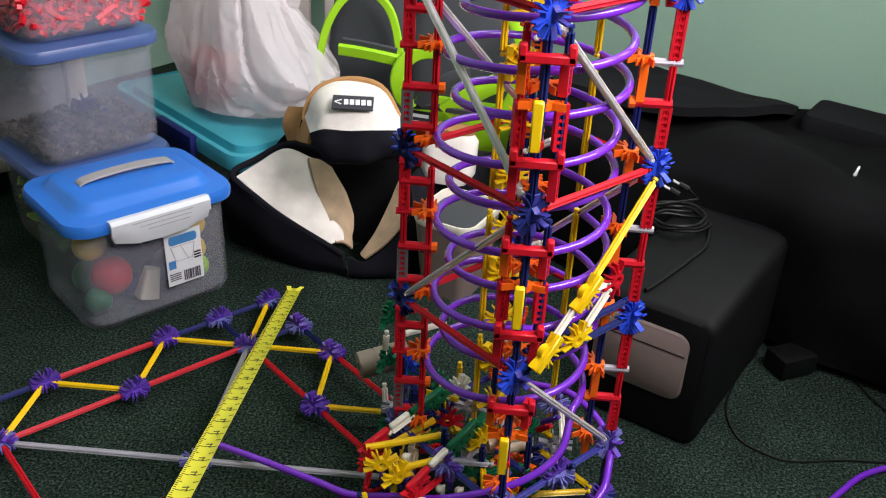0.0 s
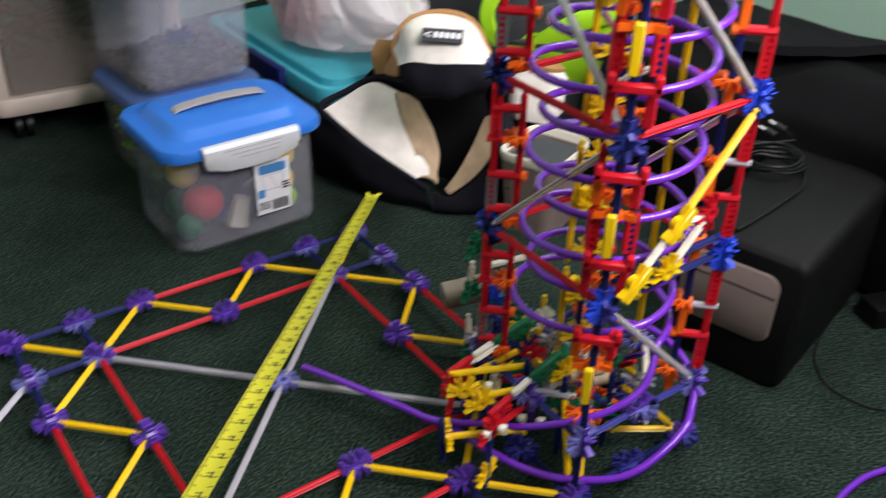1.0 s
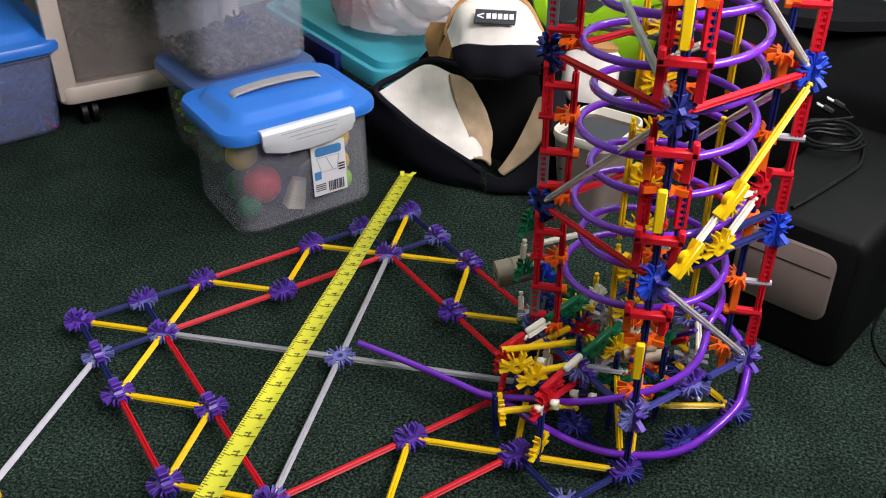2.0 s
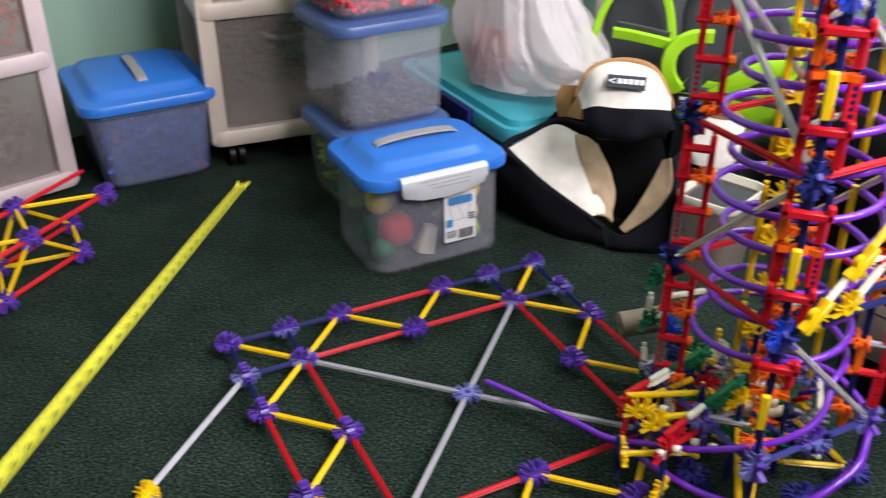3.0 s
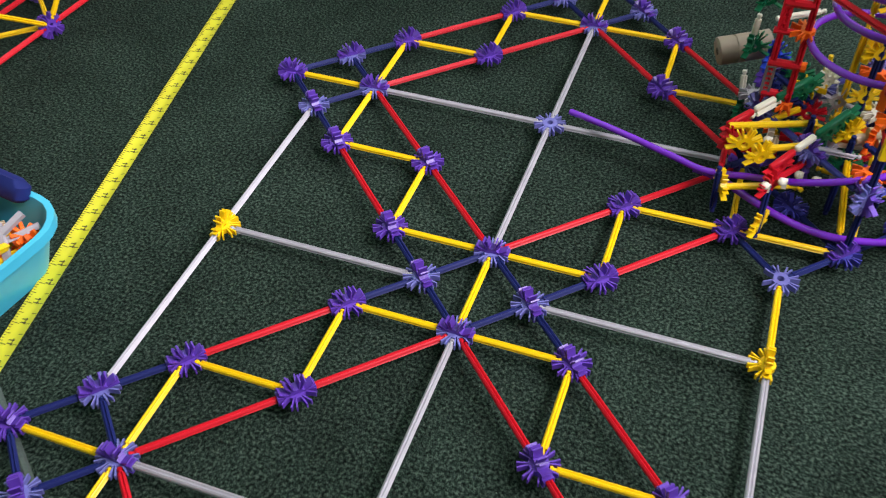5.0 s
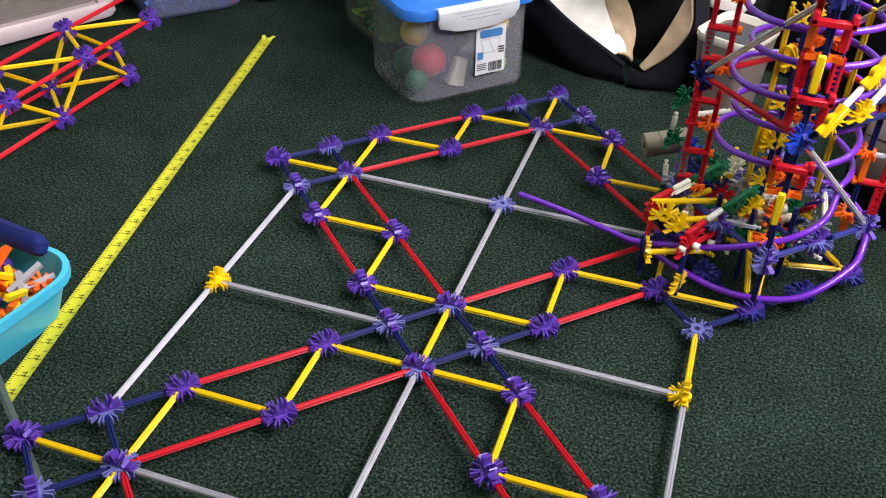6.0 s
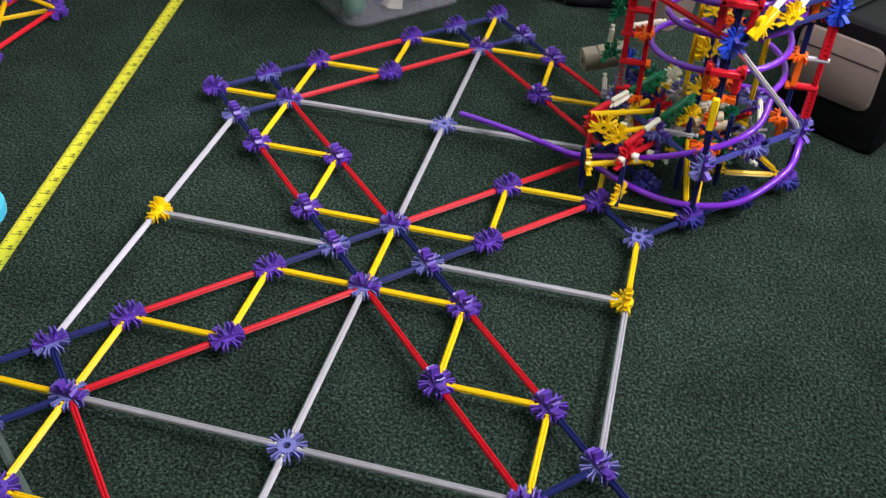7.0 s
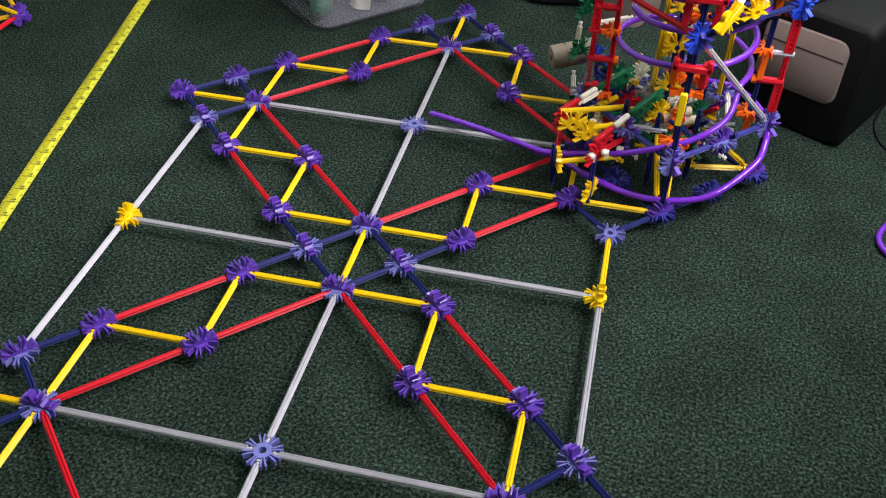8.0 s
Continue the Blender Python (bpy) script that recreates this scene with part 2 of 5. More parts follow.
def spline(pts, n=12):
    """A smooth line through points."""
    pts = [Vector(p) for p in pts]
    out = []
    for i in range(len(pts) - 1):
        a, b = pts[i], pts[i + 1]
        ta = (b - pts[i - 1]) / 2 if i else b - a
        tb = (pts[i + 2] - a) / 2 if i + 2 < len(pts) else b - a
        for j in range(n):
            t = j / n
            out.append(a * (2 * t ** 3 - 3 * t * t + 1) + ta * (t ** 3 - 2 * t * t + t) + b * (3 * t * t - 2 * t ** 3) + tb * (t ** 3 - t * t))
    return out + [pts[-1]]


def patch(bm, grid, nu=14, nv=14, wrinkle=0.0, thick=0.004, freq=14.0):
    """A soft cloth panel over a net of control points, with thickness."""
    rows = [spline(r, nu) for r in grid]
    cols = [spline([rows[i][j] for i in range(len(rows))], nv) for j in range(len(rows[0]))]
    a, b = len(cols), len(cols[0])

    def normal(j, i):
        du = cols[min(j + 1, a - 1)][i] - cols[max(j - 1, 0)][i]
        dv = cols[j][min(i + 1, b - 1)] - cols[j][max(i - 1, 0)]
        return du.cross(dv).normalized()
    top = [[None] * b for _ in range(a)]
    low = [[None] * b for _ in range(a)]
    for j in range(a):
        for i in range(b):
            nn = normal(j, i)
            p = cols[j][i] + nn * noise.noise(cols[j][i] * freq) * wrinkle
            top[j][i] = bm.verts.new(p + nn * thick / 2)
            low[j][i] = bm.verts.new(p - nn * thick / 2)
    for j in range(a - 1):
        for i in range(b - 1):
            bm.faces.new((top[j][i], top[j + 1][i], top[j + 1][i + 1], top[j][i + 1]))
            bm.faces.new((low[j][i], low[j][i + 1], low[j + 1][i + 1], low[j + 1][i]))
    for i in range(b - 1):
        bm.faces.new((top[0][i], top[0][i + 1], low[0][i + 1], low[0][i]))
        bm.faces.new((top[-1][i + 1], top[-1][i], low[-1][i], low[-1][i + 1]))
    for j in range(a - 1):
        bm.faces.new((top[j + 1][0], top[j][0], low[j][0], low[j + 1][0]))
        bm.faces.new((top[j][-1], top[j + 1][-1], low[j + 1][-1], low[j][-1]))


def mesh(name, bm, material, smooth=40):
    bmesh.ops.recalc_face_normals(bm, faces=bm.faces)
    me = bpy.data.meshes.new(name)
    bm.to_mesh(me)
    bm.free()
    me.materials.append(M[material] if isinstance(material, str) else material)
    if smooth:
        me.shade_smooth()
        me.set_sharp_from_angle(angle=radians(smooth))
    return me


def part(name, bm, material, parent=None, label="", m=None, smooth=40):
    ob = new(name, mesh(name, bm, material, smooth))
    ob.parent = parent
    if m is not None:
        ob.matrix_basis = m
    return tagged(ob, label)


def place(name, me, parent, m):
    """One more piece on shared mesh data."""
    ob = new(name, me)
    ob.parent = parent
    ob.matrix_basis = m
    return ob


def thing(name, label, category, m=None, group="", kind=""):
    ob = new(name)
    ob.empty_display_size = 0.05
    if m is not None:
        ob.matrix_basis = m
    return tagged(ob, label, category, group, kind)


def bevelled(bm, width, seg=2):
    bmesh.ops.bevel(bm, geom=list(bm.edges), offset=width, segments=seg, affect="EDGES", profile=0.6)
    return bm


# ---------------------------------------------------------------- the room
def slab(name, a, b, thick, z0, z1, material, kind="structure", label=""):
    """An upright wall between two ground points, its inner face on the line."""
    a, b = Vector(a), Vector(b)
    d = b - a
    n = Vector((d.y, -d.x, 0)).normalized()
    bm = bmesh.new()
    c = (a + b) / 2 + n * thick / 2
    box(bm, d.length, thick, z1 - z0, Matrix.Translation((c.x, c.y, (z0 + z1) / 2)) @ Matrix.Rotation(math.atan2(d.y, d.x), 4, "Z"))
    return tagged(part(name, bm, material, smooth=0), label, kind=kind)


bm = bmesh.new()
fc = room(ROOM_W / 2, ROOM_D / 2)
box(bm, ROOM_W + 0.4, ROOM_D + 0.4, 0.1, Matrix.Translation((fc.x, fc.y, -0.05)) @ Matrix.Rotation(math.atan2(E1.y, E1.x), 4, "Z"))
tagged(part("floor", bm, "carpet", smooth=0), "dark green short-pile carpet with paler flecks", "carpet", kind="structure")
bm = bmesh.new()
box(bm, ROOM_W + 0.4, ROOM_D + 0.4, 0.1, Matrix.Translation((fc.x, fc.y, ROOM_H + 0.05)) @ Matrix.Rotation(math.atan2(E1.y, E1.x), 4, "Z"))
tagged(part("ceiling", bm, "ceiling", smooth=0), "plain white ceiling", kind="structure")

T = 0.12
slab("wall_north", room(ROOM_W + T, 0), room(-T, 0), T, 0, WIN_Z0, "wall", label="pale green painted wall behind the couch")
slab("wall_north_lintel", room(ROOM_W + T, 0), room(-T, 0), T, WIN_Z1, ROOM_H, "wall")
slab("wall_north_pier", room(WIN_U0, 0), room(-T, 0), T, WIN_Z0, WIN_Z1, "wall")
slab("wall_north_pier", room(ROOM_W + T, 0), room(WIN_U1, 0), T, WIN_Z0, WIN_Z1, "wall")
slab("wall_west", room(0, 0), room(0, ROOM_D), T, 0, ROOM_H, "wall", label="pale green painted wall behind the bins")
slab("wall_south", room(-T, ROOM_D), room(ROOM_W + T, ROOM_D), T, 0, ROOM_H, "wall", label="pale green painted wall")
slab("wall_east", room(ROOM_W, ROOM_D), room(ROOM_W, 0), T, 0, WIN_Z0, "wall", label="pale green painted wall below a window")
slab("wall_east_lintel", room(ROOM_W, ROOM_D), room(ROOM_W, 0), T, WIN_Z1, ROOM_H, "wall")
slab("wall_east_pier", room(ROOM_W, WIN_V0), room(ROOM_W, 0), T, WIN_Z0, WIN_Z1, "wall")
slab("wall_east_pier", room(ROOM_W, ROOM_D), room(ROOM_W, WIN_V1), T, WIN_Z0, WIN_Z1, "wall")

# ---------------------------------------------------------------- building-toy pieces
U = 0.1065
ROD_GAP = 0.0103
LEN = {"yellow": U, "red": U * 2 ** 0.5, "grey": 2 * U, "navy": U / 2 ** 0.5, "white": U / 2}
_rods, _hubs = {}, {}


def rod_mesh(length, material):
    """A ribbed toy rod along z, from hub centre to hub centre less the hubs."""
    key = (round(length, 4), material)
    if key not in _rods:
        bm = bmesh.new()
        h = length - 2 * ROD_GAP

        def ring(z, big, small):
            return [Vector((math.cos(i * math.pi / 8) * (small if i % 4 == 2 else big), math.sin(i * math.pi / 8) * (small if i % 4 == 2 else big), z)) for i in range(16)]
        z0 = ROD_GAP
        loft(bm, [ring(z0 - 0.001, 0.0024, 0.0024), ring(z0 + 0.0012, 0.0026, 0.0026), ring(z0 + 0.0016, 0.0017, 0.0017), ring(z0 + 0.0042, 0.0017, 0.0017), ring(z0 + 0.0046, 0.0033, 0.0014),
                  ring(z0 + h - 0.0046, 0.0033, 0.0014), ring(z0 + h - 0.0042, 0.0017, 0.0017), ring(z0 + h - 0.0016, 0.0017, 0.0017), ring(z0 + h - 0.0012, 0.0026, 0.0026), ring(z0 + h + 0.001, 0.0024, 0.0024)])
        _rods[key] = mesh("rod", bm, material, 30)
    return _rods[key]


def hub_mesh(slots, material, t=0.0058):
    """A flat toy connector in its xy plane: a hub with clip arms at the given eighths of a turn."""
    key = (tuple(slots), material, t)
    if key not in _hubs:
        bm = bmesh.new()
        loop = []
        for s in range(8):
            a = s * math.pi / 4
            if s in slots:
                pts = [(0.0070, -0.0024), (0.0112, -0.0040), (0.0170, -0.0051), (0.0173, -0.0038), (0.0155, -0.0034), (0.0118, -0.0029), (0.0084, -0.0017),
                       (0.0084, 0.0017), (0.0118, 0.0029), (0.0155, 0.0034), (0.0173, 0.0038), (0.0170, 0.0051), (0.0112, 0.0040), (0.0070, 0.0024)]
            else:
                pts = [(0.0066 * math.cos(b), 0.0066 * math.sin(b)) for b in (-0.30, -0.1, 0.1, 0.30)]
            for x, y in pts:
                loop.append(Vector((x * math.cos(a) - y * math.sin(a), x * math.sin(a) + y * math.cos(a), 0)))
        up = Vector((0, 0, t / 2))
        inner = [p * 0.52 / max(1, p.length / 0.0068) for p in loop]
        loft(bm, [[p - up for p in inner], [p - up for p in loop], [p + up for p in loop], [p + up for p in inner], [p - up for p in inner]], False, False)
        _hubs[key] = mesh("connector", bm, material, 30)
    return _hubs[key]


ALL = tuple(range(8))
HALF = (0, 1, 2, 3, 4)


def rod(parent, a, b, material, name="rod"):
    """A rod between two hub centres."""
    a, b = Vector(a), Vector(b)
    d = b - a
    turn = d.to_track_quat("Z", "Y").to_matrix().to_4x4()
    spin = Matrix.Rotation(math.pi / 4, 4, "Z")
    return place(name, rod_mesh(d.length, material), parent, Matrix.Translation(a) @ turn @ spin)


def hub(parent, p, material, slots=ALL, rx=0, ry=0, rz=0, t=0.0058):
    return place("connector", hub_mesh(slots, material, t), parent, Matrix.Translation(p) @ Matrix.Rotation(radians(rz), 4, "Z") @ Matrix.Rotation(radians(ry), 4, "Y") @ Matrix.Rotation(radians(rx), 4, "X"))


def node(parent, x, y, z, along=45.0, flat="violet", up="purple", half=True):
    """A pair of connectors slotted into each other: one flat, one upright."""
    hub(parent, (x, y, z), flat)
    hub(parent, (x, y, z), up, HALF if half else ALL, rx=90, rz=along, t=0.0088)


# ---------------------------------------------------------------- the frame on the carpet
Z0 = 0.0195
frame_ob = thing("floor_frame", "flat lattice of red, yellow, navy and grey toy rods on the carpet", "toy frame")
_made = set()


def grid(x, y, z=Z0):
    return Vector((x * U, y * U, z))


def gnode(x, y, along, wobble=True):
    key = (x, y)
    if key in _made:
        return
    _made.add(key)
    j = random.uniform(-5, 5) if wobble else 0
    pale = x in (0, 0.5, -0.5, 2.5, -2.5) or (abs(x) == 2 and y in (2, -3))
    node(frame_ob, x * U, y * U, Z0, along + j, "violet" if pale else "purple")


def grod(a, b, c):
    rod(frame_ob, grid(*a), grid(*b), c)


def star(cy, s):
    """One eight-sided ring of trusses: a diamond of red rods with a braced outer row. s = 1 upwards, -1 mirrored."""
    def q(x, y):
        return (x, cy + s * y)
    for sx in (-1, 1):
        lo = sx == 1
        for a, b in (((0, 0), (1, 1)), ((1, 1), (2, 2)), ((2, 2), (1, 3)), ((1, 3), (0, 4)), ((1, 0), (2, 1)), ((2, 3), (1, 4))):
            grod(q(sx * a[0], a[1]), q(sx * b[0], b[1]), "red")
        for a, b in (((0, 0), (1, 0)), ((1, 1), (1, 0)), ((1, 1), (2, 1)), ((2, 2), (2, 1)), ((2, 2), (2, 3)), ((2, 3), (1, 3)), ((1, 3), (1, 4)), ((1, 4), (0, 4)), ((2, 2), (3, 2))):
            if lo and s == 1 and b == (3, 2):
                continue
            grod(q(sx * a[0], a[1]), q(sx * b[0], b[1]), "yellow")
        for a, b in (((0, 4), (0.5, 4.5)), ((0.5, 4.5), (0, 5)), ((0.5, 4.5), (1, 4)), ((2, 2), (2.5, 2.5)), ((2.5, 2.5), (2, 3)), ((2.5, 2.5), (3, 2)), ((2, 2), (2.5, 1.5)), ((2.5, 1.5), (2, 1)), ((2.5, 1.5), (3, 2)),
                     ((0, 0), (0.5, -0.5)), ((0.5, -0.5), (1, 0))):
            if lo and s == 1 and (3, 2) in (a, b):
                continue
            if lo and s == 1 and (2.5, 1.5) in (a, b):
                continue
            grod(q(sx * a[0], a[1]), q(sx * b[0], b[1]), "navy")
        grod(q(0, 2), q(sx * 2, 2), "grey")
        for x, y, al in ((1, 1, 45), (2, 2, 0), (1, 3, -45), (1, 0, 45), (2, 1, 45), (2, 3, -45), (1, 4, -45), (0.5, 4.5, -45), (2.5, 2.5, -45), (2.5, 1.5, 45), (3, 2, 0), (0.5, -0.5, -45)):
            if lo and s == 1 and (x, y) in ((3, 2), (2.5, 1.5), (2.5, 2.5)):
                continue
            gnode(*q(sx * x, y), -45 if x == 0.5 and y == -0.5 else al * sx * s)
    grod(q(0, 0), q(0, 2), "grey")
    grod(q(0, 2), q(0, 4), "grey")
    grod(q(0, 4), q(0, 5), "yellow")
    key = q(0, 2)
    if key not in _made:
        _made.add(key)
        hub(frame_ob, grid(*key), "violet")
    for x, y in ((0, 0), (0, 4), (0, 5)):
        gnode(*q(x, y), 0 if y < 5 else 45)


star(0, 1)
star(-1, -1)
grod((0, 0), (0, -1), "yellow")
for sx in (-1, 1):
    grod((sx * 0.5, -0.5), (sx * 2.5, -0.5), "grey")
    grod((sx * 2.5, -0.5), (sx * 2.5, -2.5), "grey")
    hub(frame_ob, grid(sx * 2.5, -0.5), "yellow", HALF if sx < 0 else (2, 3, 4, 5, 6), rz=-90 if sx < 0 else 0)
    hub(frame_ob, grid(sx * 2.5, -0.5), "yellow", HALF, rx=90, rz=90)
grod((-2.5, -0.5), (-2.5, 1.5), "grey")
grod((2.5, -0.5), (2.5, 0.5), "yellow")
grod((2.5, 0.5), (2, 1), "navy")
grod((2.5, 0.5), (3, 1), "navy")
grod((2, 1), (3, 1), "yellow")
hub(frame_ob, grid(2.5, 0.5), "violet", (1, 2, 3, 5, 6, 7, 0))

# ---------------------------------------------------------------- the coil tower
tower = thing("coil_tower", "tall toy-rod tower with a purple tube coiled inside", "toy tower")
AX, AY = 3 * U, 2 * U
# tower goes on out of view; top two levels added also for their shade
LEVEL = [Z0, 0.0930, 0.2436, 0.3942, 0.5448, 0.6954, 0.8460, 0.9966]
CORNERS = {"front": (0, -1), "right": (1, 0), "back": (0, 1), "left": (-1, 0)}


def tp(name, z, r=U):
    ox, oy = CORNERS[name]
    return Vector((AX + ox * r, AY + oy * r, z))


_bars = {}


def bar_mesh(length, material):
    """A stack of connectors seen on edge: two long sides with rungs between."""
    key = (round(length, 4), material)
    if key not in _bars:
        bm = bmesh.new()
        n = max(2, round(length / 0.0058))
        for sx in (-1, 1):
            box(bm, 0.0024, 0.0068, length, Matrix.Translation((sx * 0.0036, 0, 0)))
        for i in range(n + 1):
            z = -length / 2 + 0.0011 + (length - 0.0022) * i / n
            box(bm, 0.0052, 0.0060, 0.0022, Matrix.Translation((0, 0, z)))
        box(bm, 0.0050, 0.0016, length - 0.002)
        _bars[key] = mesh("bar", bm, material, 0)
    return _bars[key]


def bar(p, z0, z1, material, ang):
    place("bar", bar_mesh(z1 - z0, material), tower, Matrix.Translation((p.x, p.y, (z0 + z1) / 2)) @ Matrix.Rotation(radians(ang), 4, "Z"))


def cross(name, z, r0, r1, rad, material):
    bm = bmesh.new()
    pipe(bm, [tp(name, z, r0), tp(name, z, r1)], rad, 8)
    part("crosspiece", bm, material, tower)


RIN = 0.0835
for cname in CORNERS:
    ang = {"front": 90, "right": 0, "back": 90, "left": 0}[cname]
    for i, z in enumerate(LEVEL):
        p = tp(cname, z)
        if i == 0:
            node(tower, p.x, p.y, z, 45, "indigo")
        else:
            up_col = ("navy" if cname == "front" and i == 3 else "blue") if i > 1 else "violet"
            hub(tower, p, up_col, ALL, rx=90, rz=45 if cname != "left" else -45)
            if cname != "front" or i == 1:
                hub(tower, p, "purple" if i == 1 else ("blue" if cname == "right" else "navy"), (1, 2, 3, 5, 6, 7), rx=90, rz=-45)
            else:
                hub(tower, p, "indigo", (0, 2, 6), rx=90, rz=-45)
        if i + 1 == len(LEVEL):
            continue
        zz = LEVEL[i + 1]
        h = zz - z
        if i == 0:
            rod(tower, p, tp(cname, zz), "navy")
            continue
        # outer rail
        rod(tower, p, tp(cname, zz), "navy" if cname in ("front", "back") else "red")
        po = tp(cname, 0, U)
        pi = tp(cname, 0, RIN)
        # inner rail that carries the coil
        rod(tower, tp(cname, z - 0.002, RIN), tp(cname, zz - 0.002, RIN), "red" if cname == "left" else "navy")
        hub(tower, tp(cname, z + 0.62 * h, RIN), "orange", (0, 4, 3, 1), rz=ang + 90)
        hub(tower, tp(cname, z + 0.08 * h, RIN), "orange", (0, 4, 3, 1), rz=ang + 90)
        cross(cname, z + 0.37 * h, RIN - 0.004, U + 0.004, 0.0043, "red")
        cross(cname, z + 0.37 * h, RIN - 0.008, RIN - 0.003, 0.0052, "orange")
        if cname != "front":
            cross(cname, z + 0.60 * h, RIN, U + 0.007, 0.0034, "grey" if cname == "right" else "red")
            bar(po, z + 0.62 * h, z + 0.90 * h, "red", ang)
            bar(po, z + 0.12 * h, z + 0.35 * h, "red" if cname != "left" else "slate_grey", ang)
            cross(cname, z + 0.92 * h, U - 0.014, U + 0.005, 0.0043, "red")
            if cname == "left":
                cross(cname, z + 0.14 * h, RIN, U + 0.003, 0.0043, "red")
                cross(cname, z + 0.80 * h, RIN, U + 0.003, 0.0043, "red")
            else:
                bar(pi, z + 0.38 * h, z + 0.60 * h, "orange", ang + 90)
                bar(pi, z - 0.10 * h, z + 0.06 * h, "orange", ang + 90)
        else:
            for k, col in ((-1, "red"), (1, "red")):
                o = Vector((k * 0.0150, 0.010, 0))
                bar(po + o, z + 0.60 * h, z + 0.78 * h, "red" if k > 0 else "orange", 70)
                if i == 1:
                    continue
                bar(po + o, z + 0.05 * h, z + 0.27 * h, col, 75)
                bar(po + o, z + 0.32 * h, z + 0.56 * h, col, 15)
                rod(tower, po + o + Vector((0, 0, z)), po + o + Vector((0, 0, zz)), "red" if k < 0 else "navy")
            for f in (0.28, 0.80) if i > 1 else (0.78,):
                bm = bmesh.new()
                c = tp("front", z + f * h, U + 0.004)
                box(bm, 0.040, 0.0080, 0.0070, Matrix.Translation(c))
                for k in (-1, 1):
                    box(bm, 0.0060, 0.0080, 0.0130, Matrix.Translation(c + Vector((k * 0.017, 0, 0.004))))
                part("red_bracket", bevelled(bm, 0.0012, 1), "red", tower)
            q = tp("front", z + 0.49 * h, U + 0.013)
            bm = bmesh.new()
            box(bm, 0.0078, 0.0062, 0.038, Matrix.Translation(q + Vector((-0.003, 0, 0))))
            part("yellow_bar", bevelled(bm, 0.001, 1), "yellow", tower)
            hub(tower, tp("front", z + 0.56 * h, U - 0.004), "orange", (0, 4), rz=180)

order = ["front", "right", "back", "left"]
for i, z in enumerate(LEVEL):
    for a, b in zip(order, order[1:] + order[:1]):
        pa, pb = tp(a, z), tp(b, z)
        mid = (pa + pb) / 2
        if i <= 1:
            al = math.degrees(math.atan2(pb.y - pa.y, pb.x - pa.x))
            for e in (pa, pb):
                rod(tower, e, mid, "navy" if i == 0 else "indigo")
            hub(tower, mid, "indigo" if i == 0 else "violet")
            hub(tower, mid, "indigo" if i == 0 else "purple", HALF if i == 0 else (0, 1, 2, 3, 4, 6), rx=90, rz=al)
        elif i == 2 and a == "front":
            rod(tower, pa, pb, "navy")
            rod(tower, pa + Vector((0, 0, 0.02)), pb + Vector((0, 0, 0.02)), "navy")
        else:
            rod(tower, pa, pb, "red")

# diagonal braces on the two faces towards the room
rod(tower, tp("front", LEVEL[2]), tp("right", LEVEL[1]), "silver")
rod(tower, tp("front", LEVEL[4]), tp("right", LEVEL[3]), "silver")
rod(tower, tp("left", LEVEL[4]), tp("front", LEVEL[3]), "silver")
rod(tower, tp("left", LEVEL[2]), tp("front", LEVEL[3]), "silver")
rod(tower, tp("left", LEVEL[5]), tp("front", LEVEL[5]), "silver")
rod(tower, tp("right", LEVEL[3]), tp("back", LEVEL[2]), "silver")
rod(tower, tp("back", LEVEL[3]), tp("left", LEVEL[4]), "silver")
# the broken brace: yellow rod, two yellow connectors, short white rods
A, B = tp("right", LEVEL[3]), tp("front", LEVEL[2])
face_n = Vector((1, -1, 0)).normalized() * 0.012
dd = (B - A)
k1, k2 = A + dd * 0.58 + face_n, A + dd * 0.86 + face_n
rod(tower, A + face_n * 0.5, k1, "yellow")
rod(tower, k1, k2, "white")
for k in (k1, k2):
    place("connector", hub_mesh(HALF, "yellow"), tower, Matrix.Translation(k) @ Matrix.Rotation(radians(45), 4, "Z") @ Matrix.Rotation(radians(90), 4, "X") @ Matrix.Rotation(radians(45 + 180), 4, "Z"))
    bm = bmesh.new()
    box(bm, 0.036, 0.007, 0.007, Matrix.Translation(k + face_n * 0.3) @ Matrix.Rotation(radians(45), 4, "Z") @ Matrix.Rotation(radians(-45), 4, "Y"))
    part("yellow_bar", bevelled(bm, 0.001, 1), "yellow", tower)
k3 = k2 + Vector((0.028, 0.028, -0.004))
k4 = k3 + Vector((0.030, 0.030, 0.045))
place("connector", hub_mesh(HALF, "yellow"), tower, Matrix.Translation(k3) @ Matrix.Rotation(radians(45), 4, "Z") @ Matrix.Rotation(radians(90), 4, "X"))
rod(tower, k3, k4, "white")
place("connector", hub_mesh((2, 3, 4, 6), "red"), tower, Matrix.Translation(k4) @ Matrix.Rotation(radians(45), 4, "Z") @ Matrix.Rotation(radians(90), 4, "X"))
rod(tower, k1, k4, "white")

# lift column: yellow connectors and navy rods up the back of the coil, a plain yellow rail beside it
for z in np.arange(0.06, 1.0, 0.0505):
    hub(tower, (AX - 0.012, AY + 0.028, z), "yellow", HALF, rx=90, rz=25)
    if round((z - 0.06) / 0.0505) % 2 == 0:
        place("bar", bar_mesh(0.030, "yellow"), tower, Matrix.Translation((AX - 0.022, AY + 0.030, z + 0.002)) @ Matrix.Rotation(radians(60), 4, "Z"))
for dx, dy, c in ((-0.012, 0.028, "navy"), (0.006, 0.036, "navy"), (0.050, 0.050, "yellow"), (-0.030, 0.034, "yellow")):
    z = 0.045
    while z < 0.92:
        rod(tower, (AX + dx, AY + dy, z), (AX + dx, AY + dy, z + LEN["red"]), c)
        z += LEN["red"] - 0.012
for z in np.arange(0.08, 0.95, 0.101):
    rod(tower, (AX - 0.012, AY + 0.028, z), (AX + 0.030, AY + 0.015, z + 0.028), "white")

